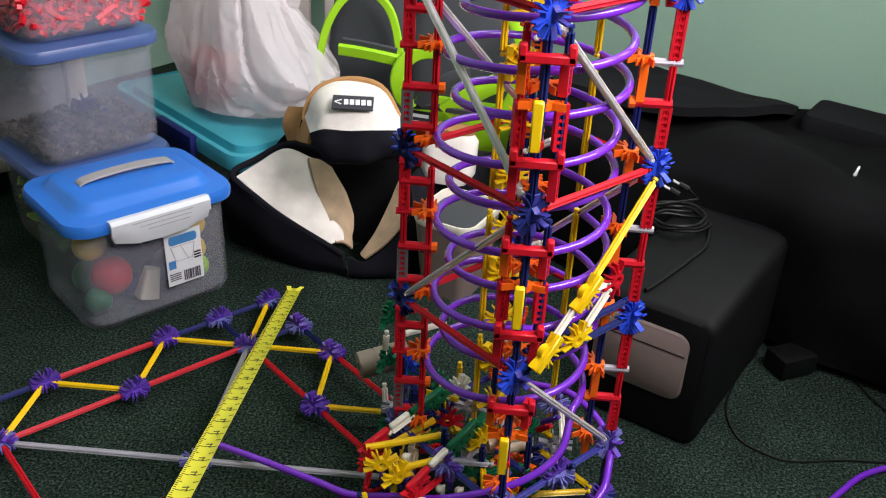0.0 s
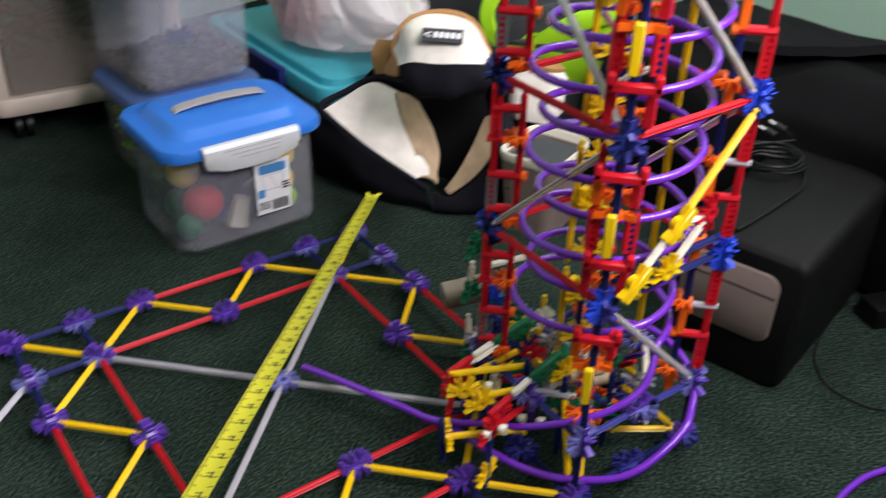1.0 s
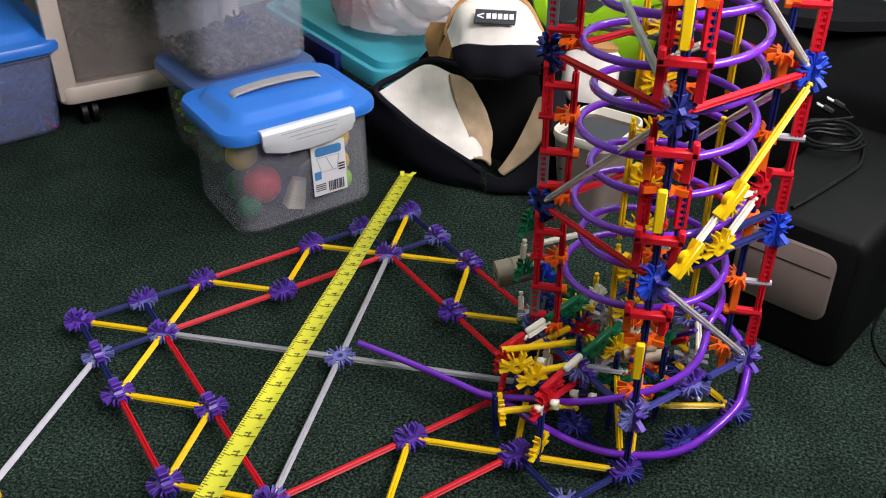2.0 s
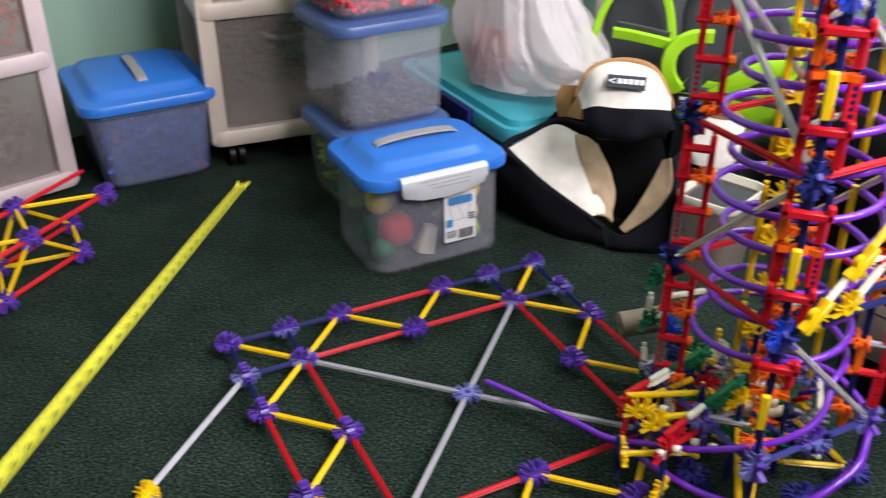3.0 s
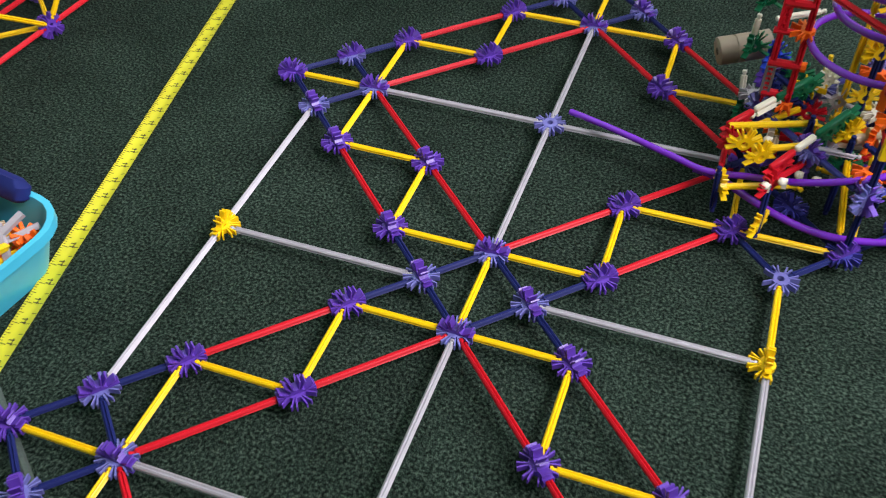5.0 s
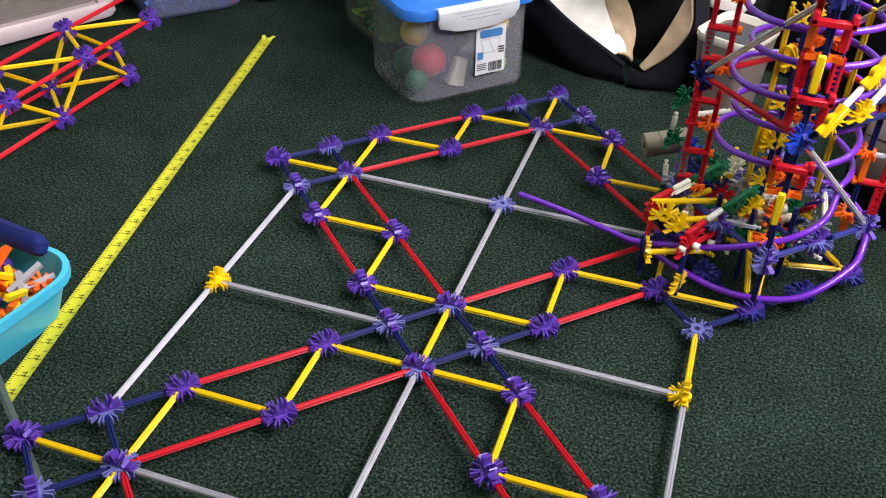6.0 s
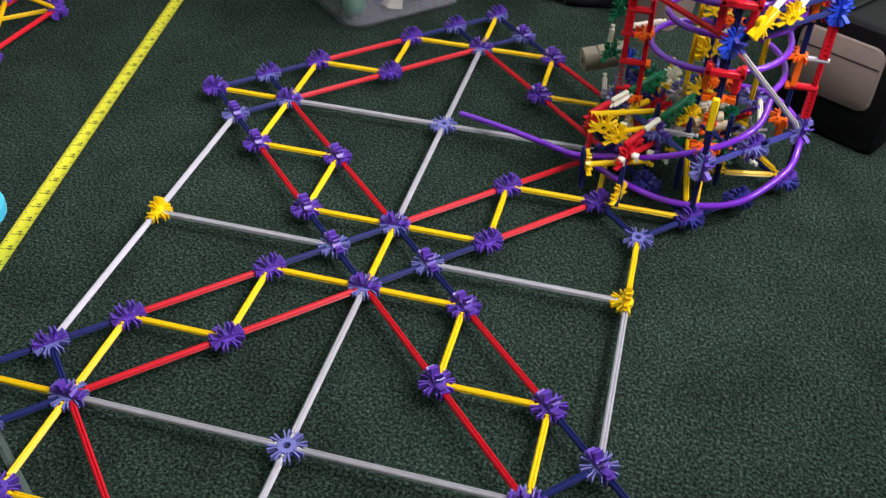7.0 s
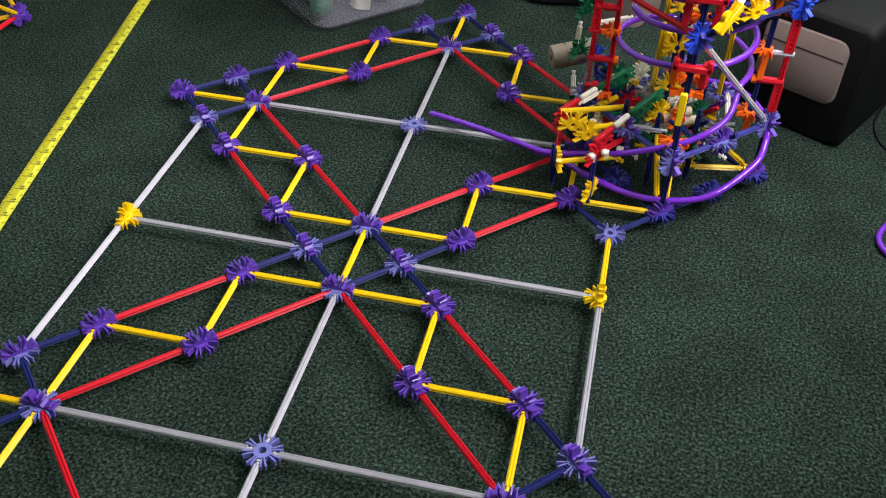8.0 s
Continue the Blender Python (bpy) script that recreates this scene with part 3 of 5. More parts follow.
# the coil
COIL_R, PITCH, TUBE = 0.0725, 0.0378, 0.0036
pts = []
TOP = 0.70 + 8 * PITCH
turns = (TOP - 0.160) / PITCH
steps = int(turns * 44)
for i in range(steps + 1):
    f = turns * i / steps
    a = radians(-32) + 2 * math.pi * (turns - f)
    r = COIL_R + 0.0060 * math.sin(math.pi * (turns - f)) + 0.002 * math.sin(7.3 * f)
    pts.append((AX + r * math.cos(a), AY + r * math.sin(a), TOP - PITCH * f))
for ang, r, z in ((-52, 0.084, 0.132), (-75, 0.089, 0.114), (-100, 0.094, 0.098), (-125, 0.104, 0.078), (-147, 0.122, 0.058)):
    pts.append((AX + r * math.cos(radians(ang)), AY + r * math.sin(radians(ang)), z))
pts += [(0.176, 0.152, 0.050), (0.140, 0.168, 0.047), (0.090, 0.190, 0.044), (0.045, 0.212, 0.038), (0.020, 0.224, 0.034)]
bm = bmesh.new()
pipe(bm, pts[:steps] + spline(pts[steps:], 6), TUBE, 10)
part("coil_tube", bm, "tube", tower, "glossy purple coiled tube")
# the lowest turn, round the foot
pts = []
for ang, r, z in ((75, 0.100, 0.085), (45, 0.104, 0.092), (10, 0.108, 0.088), (-15, 0.109, 0.078), (-32, 0.109, 0.066), (-60, 0.103, 0.042), (-88, 0.096, 0.031), (-115, 0.102, 0.031), (-140, 0.118, 0.036), (-155, 0.140, 0.042), (-160, 0.165, 0.046)):
    pts.append((AX + r * math.cos(radians(ang)), AY + r * math.sin(radians(ang)), z))
bm = bmesh.new()
pipe(bm, spline(pts, 7), TUBE * 1.08, 10)
part("base_tube", bm, "tube", tower, "glossy purple tube round the foot")

# yellow struts under the foot
for a, b in (((AX - 0.02, AY - 0.04, 0.10), (AX - 0.005, AY - 0.100, 0.022)), ((AX + 0.005, AY - 0.03, 0.10), (AX + 0.004, AY - 0.104, 0.024)),
             ((AX + 0.03, AY + 0.01, 0.075), (AX + 0.104, AY + 0.0, 0.024)), ((AX + 0.02, AY - 0.02, 0.03), (AX + 0.104, AY - 0.003, 0.03))):
    rod(tower, a, b, "yellow")

# ball feed on the side of the foot: two sloping arms, yellow ties, navy posts
def arm(a, b):
    a, b = Vector(a), Vector(b)
    d = b - a
    along = math.atan2(d.y, d.x)
    tilt = -math.atan2(d.z, Vector((d.x, d.y)).length)
    m = Matrix.Translation(a) @ Matrix.Rotation(along, 4, "Z") @ Matrix.Rotation(tilt, 4, "Y")
    ln = d.length
    for f0, f1, c in ((0.0, 0.30, "red"), (0.32, 0.56, "white"), (0.58, 1.0, "green")):
        bm = bmesh.new()
        box(bm, ln * (f1 - f0), 0.0066, 0.0060, m @ Matrix.Translation((ln * (f0 + f1) / 2, 0, 0)))
        part({"red": "red_bar", "white": "white_rod", "green": "green_bar"}[c], bevelled(bm, 0.0015, 1), c, tower)
    for f, c in ((0.1, "red"), (0.72, "green"), (0.95, "green")):
        place("connector", hub_mesh((4, 5, 6, 7, 0), c), tower, m @ Matrix.Translation((ln * f, 0, -0.006)) @ Matrix.Rotation(radians(90), 4, "X"))


arm((0.186, 0.168, 0.098), (0.255, 0.235, 0.125))
arm((0.233, 0.118, 0.096), (0.292, 0.190, 0.125))
for a, b in (((0.188, 0.164, 0.101), (0.262, 0.190, 0.103)), ((0.214, 0.140, 0.096), (0.264, 0.162, 0.098)), ((0.192, 0.120, 0.060), (0.262, 0.130, 0.073)), ((0.205, 0.185, 0.085), (0.250, 0.215, 0.100))):
    bm = bmesh.new()
    pipe(bm, [a, b], 0.0034, 8)
    part("yellow_bar", bm, "yellow", tower)
for a, b, c in (((0.192, 0.118, Z0), (0.188, 0.120, 0.0930), "navy"), ((0.236, 0.092, Z0), (0.236, 0.112, 0.092), "navy"), ((0.213, 0.213, Z0), (0.190, 0.166, 0.095), "navy"),
                ((0.200, 0.180, 0.098), (0.236, 0.214, 0.112), "white"), ((0.250, 0.150, 0.06), (0.275, 0.130, 0.065), "yellow"), ((0.235, 0.110, 0.085), (0.270, 0.165, 0.080), "red"),
                ((0.190, 0.140, 0.060), (0.190, 0.230, 0.060), "red"), ((0.26, 0.20, 0.075), (0.34, 0.21, 0.075), "white"), ((0.27, 0.18, 0.06), (0.36, 0.17, 0.06), "yellow")):
    rod(tower, a, b, c)
for p, c, rz in (((0.205, 0.150, 0.094), "yellow", 20), ((0.222, 0.140, 0.090), "yellow", 40), ((0.194, 0.122, 0.060), "yellow", 110), ((0.236, 0.100, 0.040), "yellow", 70), 
                 ((0.236, 0.112, 0.080), "red", 60), ((0.192, 0.166, 0.086), "red", 60), ((0.300, 0.165, 0.080), "green", 0), ((0.345, 0.225, 0.085), "green", 50),
                 ((0.285, 0.200, 0.085), "orange", 15), ((0.320, 0.190, 0.095), "orange", 70), ((0.262, 0.240, 0.080), "red", 0), ((0.270, 0.255, 0.110), "white", 45)):
    hub(tower, p, c, HALF, rx=90, rz=rz)
# crowded works of the lift inside the foot and beside it
rnd = random.Random(77)
COLS = ["navy", "yellow", "white", "red", "grey", "navy", "orange", "yellow", "tan", "navy", "green", "purple", "black"]
for i in range(62):
    if i < 40:
        r, a = 0.066 * rnd.random() ** 0.6, rnd.uniform(0, 6.28)
        p = Vector((AX + r * math.cos(a), AY + r * math.sin(a), rnd.uniform(0.035, 0.105)))
    else:
        p = Vector((rnd.uniform(0.205, 0.275), rnd.uniform(0.175, 0.300), rnd.uniform(0.035, 0.110)))
    c = rnd.choice(COLS)
    if rnd.random() < 0.5:
        hub(tower, p, c if c not in ("tan", "black") else "grey", rnd.choice((HALF, (0, 1, 2), (0, 4), (0, 2, 4, 6))), rx=rnd.choice((0, 90, 90)), rz=rnd.choice((0, 45, 90, -45)))
    else:
        d = rnd.choice((Vector((1, 0, 0)), Vector((0, 1, 0)), Vector((0, 0, 1)), Vector((0.7, 0.7, 0)), Vector((0.7, -0.7, 0)), Vector((0.5, -0.5, 0.7)))).normalized() * rnd.choice((0.045, 0.0533, 0.0753))
        q0, q1 = p - d / 2, p + d / 2
        if min(q0.z, q1.z) < 0.012:
            lift = 0.012 - min(q0.z, q1.z)
            q0.z, q1.z = q0.z + lift, q1.z + lift
        rod(tower, q0, q1, c)
for x, y in ((0.262, 0.185), (0.300, 0.165), (0.345, 0.185), (0.290, 0.250), (0.350, 0.245)):
    rod(tower, (x, y, Z0 - 0.012), (x, y, 0.125), rnd.choice(("navy", "navy", "yellow")))
# white plugs and the pale block of the lift foot
for p in ((0.232, 0.104, 0.086), (0.246, 0.112, 0.088), (0.214, 0.160, 0.092), (0.226, 0.168, 0.090), (0.262, 0.150, 0.070), (0.280, 0.160, 0.060)):
    bm = bmesh.new()
    bmesh.ops.create_uvsphere(bm, u_segments=10, v_segments=7, radius=0.0042, matrix=Matrix.Translation(p))
    box(bm, 0.004, 0.004, 0.010, Matrix.Translation(Vector(p) + Vector((0.003, 0.003, -0.004))))
    part("white_plug", bm, "white", tower)
bm = bmesh.new()
for dx, dz in ((-0.010, 0), (0.010, 0), (0, 0.010)):
    pipe(bm, [(AX + dx - 0.004, AY - 0.020, 0.092 + dz), (AX + dx + 0.016, AY - 0.012, 0.092 + dz)], 0.0062, 10)
part("pale_block", bm, "tan", tower, "cream-coloured block at the foot of the lift")

# motor on the outer side: pale cylinder with a hole, green and white linkage round it
bm = bmesh.new()
ma, mb = Vector((0.158, 0.312, 0.087)), Vector((0.210, 0.334, 0.095))
d = (mb - ma).normalized()
pipe(bm, [ma, ma + d * 0.001, ma + d * 0.001, ma + d * 0.018, ma + d * 0.018, ma + d * 0.020, ma + d * 0.020, mb], [0.014, 0.0155, 0.0155, 0.0155, 0.0145, 0.0145, 0.0155, 0.0155], 24)
motor = part("motor", bm, "sand", tower, "sand-coloured cylindrical motor end")
bm = bmesh.new()
pipe(bm, [ma - d * 0.0006, ma + d * 0.0004], 0.0042, 6)
part("socket", bm, "black", motor)
for a, b, c in (((0.192, 0.285, 0.165), (0.190, 0.282, 0.118), "white"), ((0.195, 0.268, 0.055), (0.190, 0.282, 0.100), "white"), ((0.213, 0.250, Z0), (0.213, 0.250, 0.16), "navy"), ((0.20, 0.26, 0.165), (0.26, 0.30, 0.165), "white")):
    rod(tower, a, b, c)
for p, c in (((0.192, 0.285, 0.172), "green"), ((0.190, 0.282, 0.118), "green"), ((0.195, 0.268, 0.052), "green"), ((0.212, 0.290, 0.105), "blue"), ((0.210, 0.300, 0.080), "purple"), ((0.230, 0.290, 0.080), "navy")):
    hub(tower, p, c, HALF if c == "green" else (0, 1, 2, 4, 6), rx=90, rz=75)
    hub(tower, Vector(p) + Vector((0.004, 0.004, 0)), c, (0, 1, 2), rx=80, rz=-20)


# ---------------------------------------------------------------- storage boxes
def heap(name, label, cols, w, d, z0, h, n, kind_of="rod", m=None, seed=1, size=0.05, flare=0.0, slope=0.0):
    """Loose toy pieces lying in a box and reaching to its walls."""
    rnd = random.Random(seed)
    groups = {}
    for i in range(n):
        groups.setdefault(rnd.choice(cols), []).append(i)
    for c, ids in groups.items():
        bm = bmesh.new()
        for i in ids:
            x, y = rnd.uniform(-w / 2, w / 2), rnd.uniform(-d / 2, d / 2)
            z = h * rnd.random() ** 0.8 * (1 + slope * x / w)
            e = Euler((rnd.uniform(-0.7, 0.7), rnd.uniform(-0.7, 0.7), rnd.uniform(0, 6.3))).to_matrix().to_4x4()
            ln = size * (rnd.uniform(0.6, 1.2) if kind_of == "rod" else 1.0)
            half = e @ Vector((ln / 2, 0, 0))
            # keep the ends inside the flaring walls
            lw, ld = w / 2 + flare * z, d / 2 + flare * z
            hx, hy = (abs(half.x), abs(half.y)) if kind_of == "rod" else (ln / 2, ln / 2)
            x = max(-lw + hx, min(lw - hx, x * (1 + 2 * flare * z / w)))
            y = max(-ld + hy, min(ld - hy, y * (1 + 2 * flare * z / d)))
            r = Matrix.Translation((x, y, z0 + max(z, abs(half.z)))) @ e
            if kind_of == "rod":
                box(bm, ln, 0.006, 0.006, r)
            elif kind_of == "grain":
                for k in range(2):
                    box(bm, ln, 0.0040, 0.0050, r @ Matrix.Rotation(k * math.pi / 2, 4, "Z"))
            else:
                for k in range(4):
                    box(bm, ln, 0.0035, 0.006, r @ Matrix.Rotation(k * math.pi / 4, 4, "Z"))
        ob = part(name, bm, c, None, smooth=0)
        ob.matrix_basis = m or Matrix()
        tagged(ob, label, "toy pieces", kind="stuff")


def storage_box(label, m, bw, bd, tw, td, h, lid="lid_blue", body="bin_clear", handle=True, latch=None, lid_h=0.026, group="", over=0.008):
    """A tapered see-through box with a stepped lid, lifting handle and latch."""
    ob = thing("storage_box", label, "storage box", m, group)
    bm = bmesh.new()
    r = 0.030
    t = 0.003
    rings = [rim(bw - 0.02, bd - 0.02, r - 0.006, 0.0), rim(bw - 0.006, bd - 0.006, r, 0.004), rim(bw, bd, r, 0.012), rim(tw - 0.016, td - 0.016, r, h - 0.022), rim(tw - 0.008, td - 0.008, r, h - 0.018), rim(tw - 0.006, td - 0.006, r, h),
             rim(tw - 0.012, td - 0.012, r, h), rim(tw - 0.022, td - 0.022, r, h - 0.022), rim(bw - 2 * t, bd - 2 * t, r, 0.014), rim(bw - 0.02, bd - 0.02, r - 0.006, 0.005)]
    loft(bm, rings)
    part("tub", bm, body, ob, "cloudy see-through tub")
    bm = bmesh.new()
    L = lid_h
    z = h - 0.012
    loft(bm, [rim(tw - 0.004, td - 0.004, r, z), rim(tw + over - 0.002, td + over - 0.002, r + 0.004, z + 0.001), rim(tw + over, td + over, r + 0.005, z + 0.010), rim(tw + over - 0.006, td + over - 0.006, r + 0.003, z + 0.0165),
              rim(tw - 0.030, td - 0.030, r, z + 0.019), rim(tw - 0.040, td - 0.040, r - 0.004, z + 0.021), rim(tw - 0.052, td - 0.052, r - 0.006, z + L + 0.004), rim(tw - 0.064, td - 0.064, r - 0.010, z + L + 0.007)])
    lid_ob = part("lid", bm, lid, ob)
    if handle:
        bm = bmesh.new()
        zz = z + L + 0.006
        span = tw * 0.29
        arcp = [(-span, 0, zz), (-span * 0.9, 0, zz + 0.004), (-span * 0.5, 0, zz + 0.007), (0, 0, zz + 0.008), (span * 0.5, 0, zz + 0.007), (span * 0.9, 0, zz + 0.004), (span, 0, zz)]
        sp = spline(arcp, 4)
        rings = [[p + Vector((0, y, dz)) for y, dz in ((-0.009, 0), (-0.008, 0.0025), (0.008, 0.0025), (0.009, 0), (0.008, -0.001), (-0.008, -0.001))] for p in sp]
        loft(bm, rings)
        part("handle", bm, "handle", lid_ob, "grey lifting handle")
    if latch:
        for side in latch:
            bm = bmesh.new()
            w = tw * 0.60
            y0 = -side * (td / 2 + 0.003)
            prof = [(0.004, z + 0.017), (-0.004, z + 0.018), (-0.0085, z + 0.013), (-0.0085, z - 0.004), (-0.0045, z - 0.020), (-0.002, z - 0.020), (-0.004, z - 0.003), (-0.002, z + 0.010)]
            xs = [-w / 2, -w / 2 + 0.004, -w / 4, 0, w / 4, w / 2 - 0.004, w / 2]
            sc = [0.15, 0.62, 1.05, 1.15, 1.05, 0.62, 0.15]
            rings = [[Vector((x, y0 + side * y * 1.0, z + (zz2 - z) * (s if zz2 < z else 1))) for y, zz2 in prof] for x, s in zip(xs, sc)]
            loft(bm, rings)
            la = part("latch", bm, "latch", lid_ob, "white latch")
            if side == 1:
                bm = bmesh.new()
                for i in range(3):
                    box(bm, w * (0.62 - 0.1 * i), 0.0006, 0.0008, Matrix.Translation((0.004 * i, y0 - 0.0086, z + 0.009 - 0.006 * i)))
                tagged(part("print", bm, "handle", la), kind="stuff")
    return ob


def turned(x, y, z, deg):
    return pose(x, y, z, 0, 0, deg)


TOY = turned(-0.194, 0.572, 0.0, 46)
toybox = storage_box("clear box of toy balls and blocks with a bright blue lid", TOY, 0.212, 0.162, 0.226, 0.174, 0.156, latch=(1,))
# paper label on its front
bm = bmesh.new()
lm = Matrix.Translation((0.030, -0.0845, 0.078)) @ Matrix.Rotation(radians(-1.2), 4, "X")
box(bm, 0.052, 0.0006, 0.078, lm)
lab = part("label", bm, "paper", toybox, "white paper label with a picture and bars")
bm = bmesh.new()
loft(bm, [rim(0.040, 0.013, 0.004, 0), rim(0.040, 0.013, 0.004, 0.0006)], m=lm @ Matrix.Translation((0.0, -0.0003, 0.027)) @ Matrix.Rotation(radians(90), 4, "X"))
box(bm, 0.010, 0.0006, 0.012, lm @ Matrix.Translation((-0.018, -0.0006, -0.008)))
tagged(part("print", bm, "print_blue", lab), kind="stuff")
bm = bmesh.new()
rnd = random.Random(5)
x = -0.002
while x < 0.022:
    w = rnd.choice((0.0006, 0.001, 0.0015))
    box(bm, w, 0.0006, 0.015, lm @ Matrix.Translation((x, -0.0006, -0.028)))
    x += w + rnd.choice((0.0007, 0.0012))
for i in range(4):
    box(bm, 0.016, 0.0006, 0.0011, lm @ Matrix.Translation((-0.015, -0.0006, -0.022 - 0.003 * i)))
for i in range(3):
    box(bm, 0.010, 0.0006, 0.0022, lm @ Matrix.Translation((0.019, -0.0006, 0.002 - 0.004 * i)))
tagged(part("print", bm, "ink", lab), kind="stuff")
bm = bmesh.new()
for a, b in (((-0.018, 0.018), (0.016, 0.018)), ((-0.018, 0.018), (-0.012, -0.004)), ((0.016, 0.018), (0.012, -0.004)), ((-0.012, -0.004), (0.012, -0.004)), ((-0.004, 0.018), (0.006, -0.004))):
    pa, pb = lm @ Vector((a[0], -0.0005, a[1])), lm @ Vector((b[0], -0.0005, b[1]))
    pipe(bm, [pa, pb], 0.0004, 5)
tagged(part("print", bm, "handle", lab), kind="stuff")

# balls and blocks in it
for (x, y, z, r, c) in ((-0.052, -0.036, 0.055, 0.027, "red"), (-0.070, -0.020, 0.100, 0.022, "yellow"), (0.066, -0.040, 0.098, 0.019, "yellow"), (0.066, -0.038, 0.058, 0.018, "yellow"), (0.072, -0.034, 0.026, 0.017, "lime"), (-0.078, -0.046, 0.030, 0.018, "green"), (0.040, -0.030, 0.022, 0.017, "navy"), (-0.02, -0.02, 0.022, 0.017, "navy"), (0.03, -0.01, 0.105, 0.024, "black"),
                        (-0.060, 0.02, 0.030, 0.024, "green"), (0.0, 0.02, 0.04, 0.03, "navy"), (0.03, 0.03, 0.06, 0.028, "black"), (0.01, -0.03, 0.035, 0.02, "navy"), (-0.01, 0.0, 0.085, 0.022, "purple"), (0.062, 0.0, 0.085, 0.02, "white")):
    bm = bmesh.new()
    bmesh.ops.create_icosphere(bm, subdivisions=3, radius=r, matrix=TOY @ Matrix.Translation((x, y, z)))
    tagged(part("toy_ball", bm, c), {"red": "red plastic ball", "yellow": "yellow plastic ball", "green": "green plastic ball", "lime": "lime green plastic ball", "navy": "dark blue plastic ball", "black": "black plastic ball", "purple": "purple plastic ball", "white": "white plastic ball"}[c] + " inside a clear storage box", "ball", "balls in the clear box")
bm = bmesh.new()
loft(bm, [rim(0.030, 0.024, 0.006, 0), rim(0.020, 0.016, 0.005, 0.042)], m=TOY @ Matrix.Translation((-0.012, -0.046, 0.012)) @ Matrix.Rotation(0.3, 4, "Y"))
tagged(part("toy_block", bm, "white"), "cream tapered block inside a clear storage box", "toy block")

# stack of three boxes
STK = turned(-0.326, 0.732, 0.0, 49)
storage_box("clear box of green toy pieces under a stack", STK, 0.180, 0.165, 0.205, 0.190, 0.139, "lid_slate", "bin_cloudy", False, group="stacked boxes", lid_h=0.016, over=0.004)
heap("toy_pieces", "bright green toy connectors in a box", ["green", "green_bright", "lime"], 0.162, 0.147, 0.008, 0.085, 110, "hub", STK, 11, 0.040, 0.06)
STK2 = turned(-0.326, 0.732, 0.1505, 49)
storage_box("clear box of grey and blue toy pieces with a slate lid", STK2, 0.184, 0.168, 0.202, 0.188, 0.164, "lid_slate", "bin_clear", False, group="stacked boxes", lid_h=0.016, over=0.004)
heap("toy_pieces", "small grey-brown toy connectors heaped in a box", ["pebble", "pebble_dark", "pebble_dark"], 0.170, 0.154, 0.007, 0.020, 1100, "grain", STK2, 12, 0.0095, 0.05, 0.7)
heap("toy_pieces", "dark blue toy parts lying on grey ones", ["navy", "navy", "navy", "pebble"], 0.130, 0.115, 0.016, 0.036, 3, "hub", STK2, 13, 0.040, 0.05, -0.8)
STK3 = turned(-0.326, 0.732, 0.3260, 49)
storage_box("clear box filled with red toy rods on top of a stack", STK3, 0.182, 0.166, 0.200, 0.186, 0.140, "lid_slate", "bin_clear", False, group="stacked boxes", lid_h=0.016, over=0.004)
heap("toy_pieces", "red toy rods filling a box", ["rose", "rose", "rose", "red"], 0.175, 0.159, 0.008, 0.114, 2400, "rod", STK3, 14, 0.034, 0.06)

# box of blue rods by the drawer units
BL = turned(-0.779, 0.712, 0.0, -43)
storage_box("clear box of blue toy rods with a bright blue lid", BL, 0.222, 0.185, 0.258, 0.228, 0.156, body="bin_blue_scatter", latch=None)
heap("toy_pieces", "blue and a few red toy rods filling a box", ["mid_blue"] * 18 + ["indigo"] * 8 + ["rose"], 0.200, 0.163, 0.008, 0.112, 620, "rod", BL, 15, 0.085, 0.10)

# wide teal box that carries the carrier bag
TE = turned(-0.124, 0.968, 0.0, -43)
teal = thing("storage_box", "low wide box with a teal lid and navy latches", "storage box", TE)
bm = bmesh.new()
loft(bm, [rim(0.36, 0.27, 0.03, 0), rim(0.40, 0.31, 0.03, 0.125), rim(0.39, 0.30, 0.03, 0.125), rim(0.35, 0.26, 0.03, 0.004)])
part("tub", bm, "bin_cloudy", teal)
bm = bmesh.new()
loft(bm, [rim(0.40, 0.315, 0.03, 0.118), rim(0.414, 0.328, 0.034, 0.120), rim(0.416, 0.330, 0.034, 0.136), rim(0.410, 0.324, 0.032, 0.144), rim(0.398, 0.312, 0.030, 0.146), rim(0.392, 0.306, 0.03, 0.135), rim(0.372, 0.286, 0.03, 0.135), rim(0.366, 0.280, 0.03, 0.148), rim(0.35, 0.265, 0.03, 0.151)])
tl = part("lid", bm, "teal", teal, "teal lid")
for s in (-1, 1):
    bm = bmesh.new()
    box(bm, 0.11, 0.014, 0.034, Matrix.Translation((0.035, s * 0.168, 0.128)))
    part("latch", bevelled(bm, 0.003), "navy", tl, "navy latch")


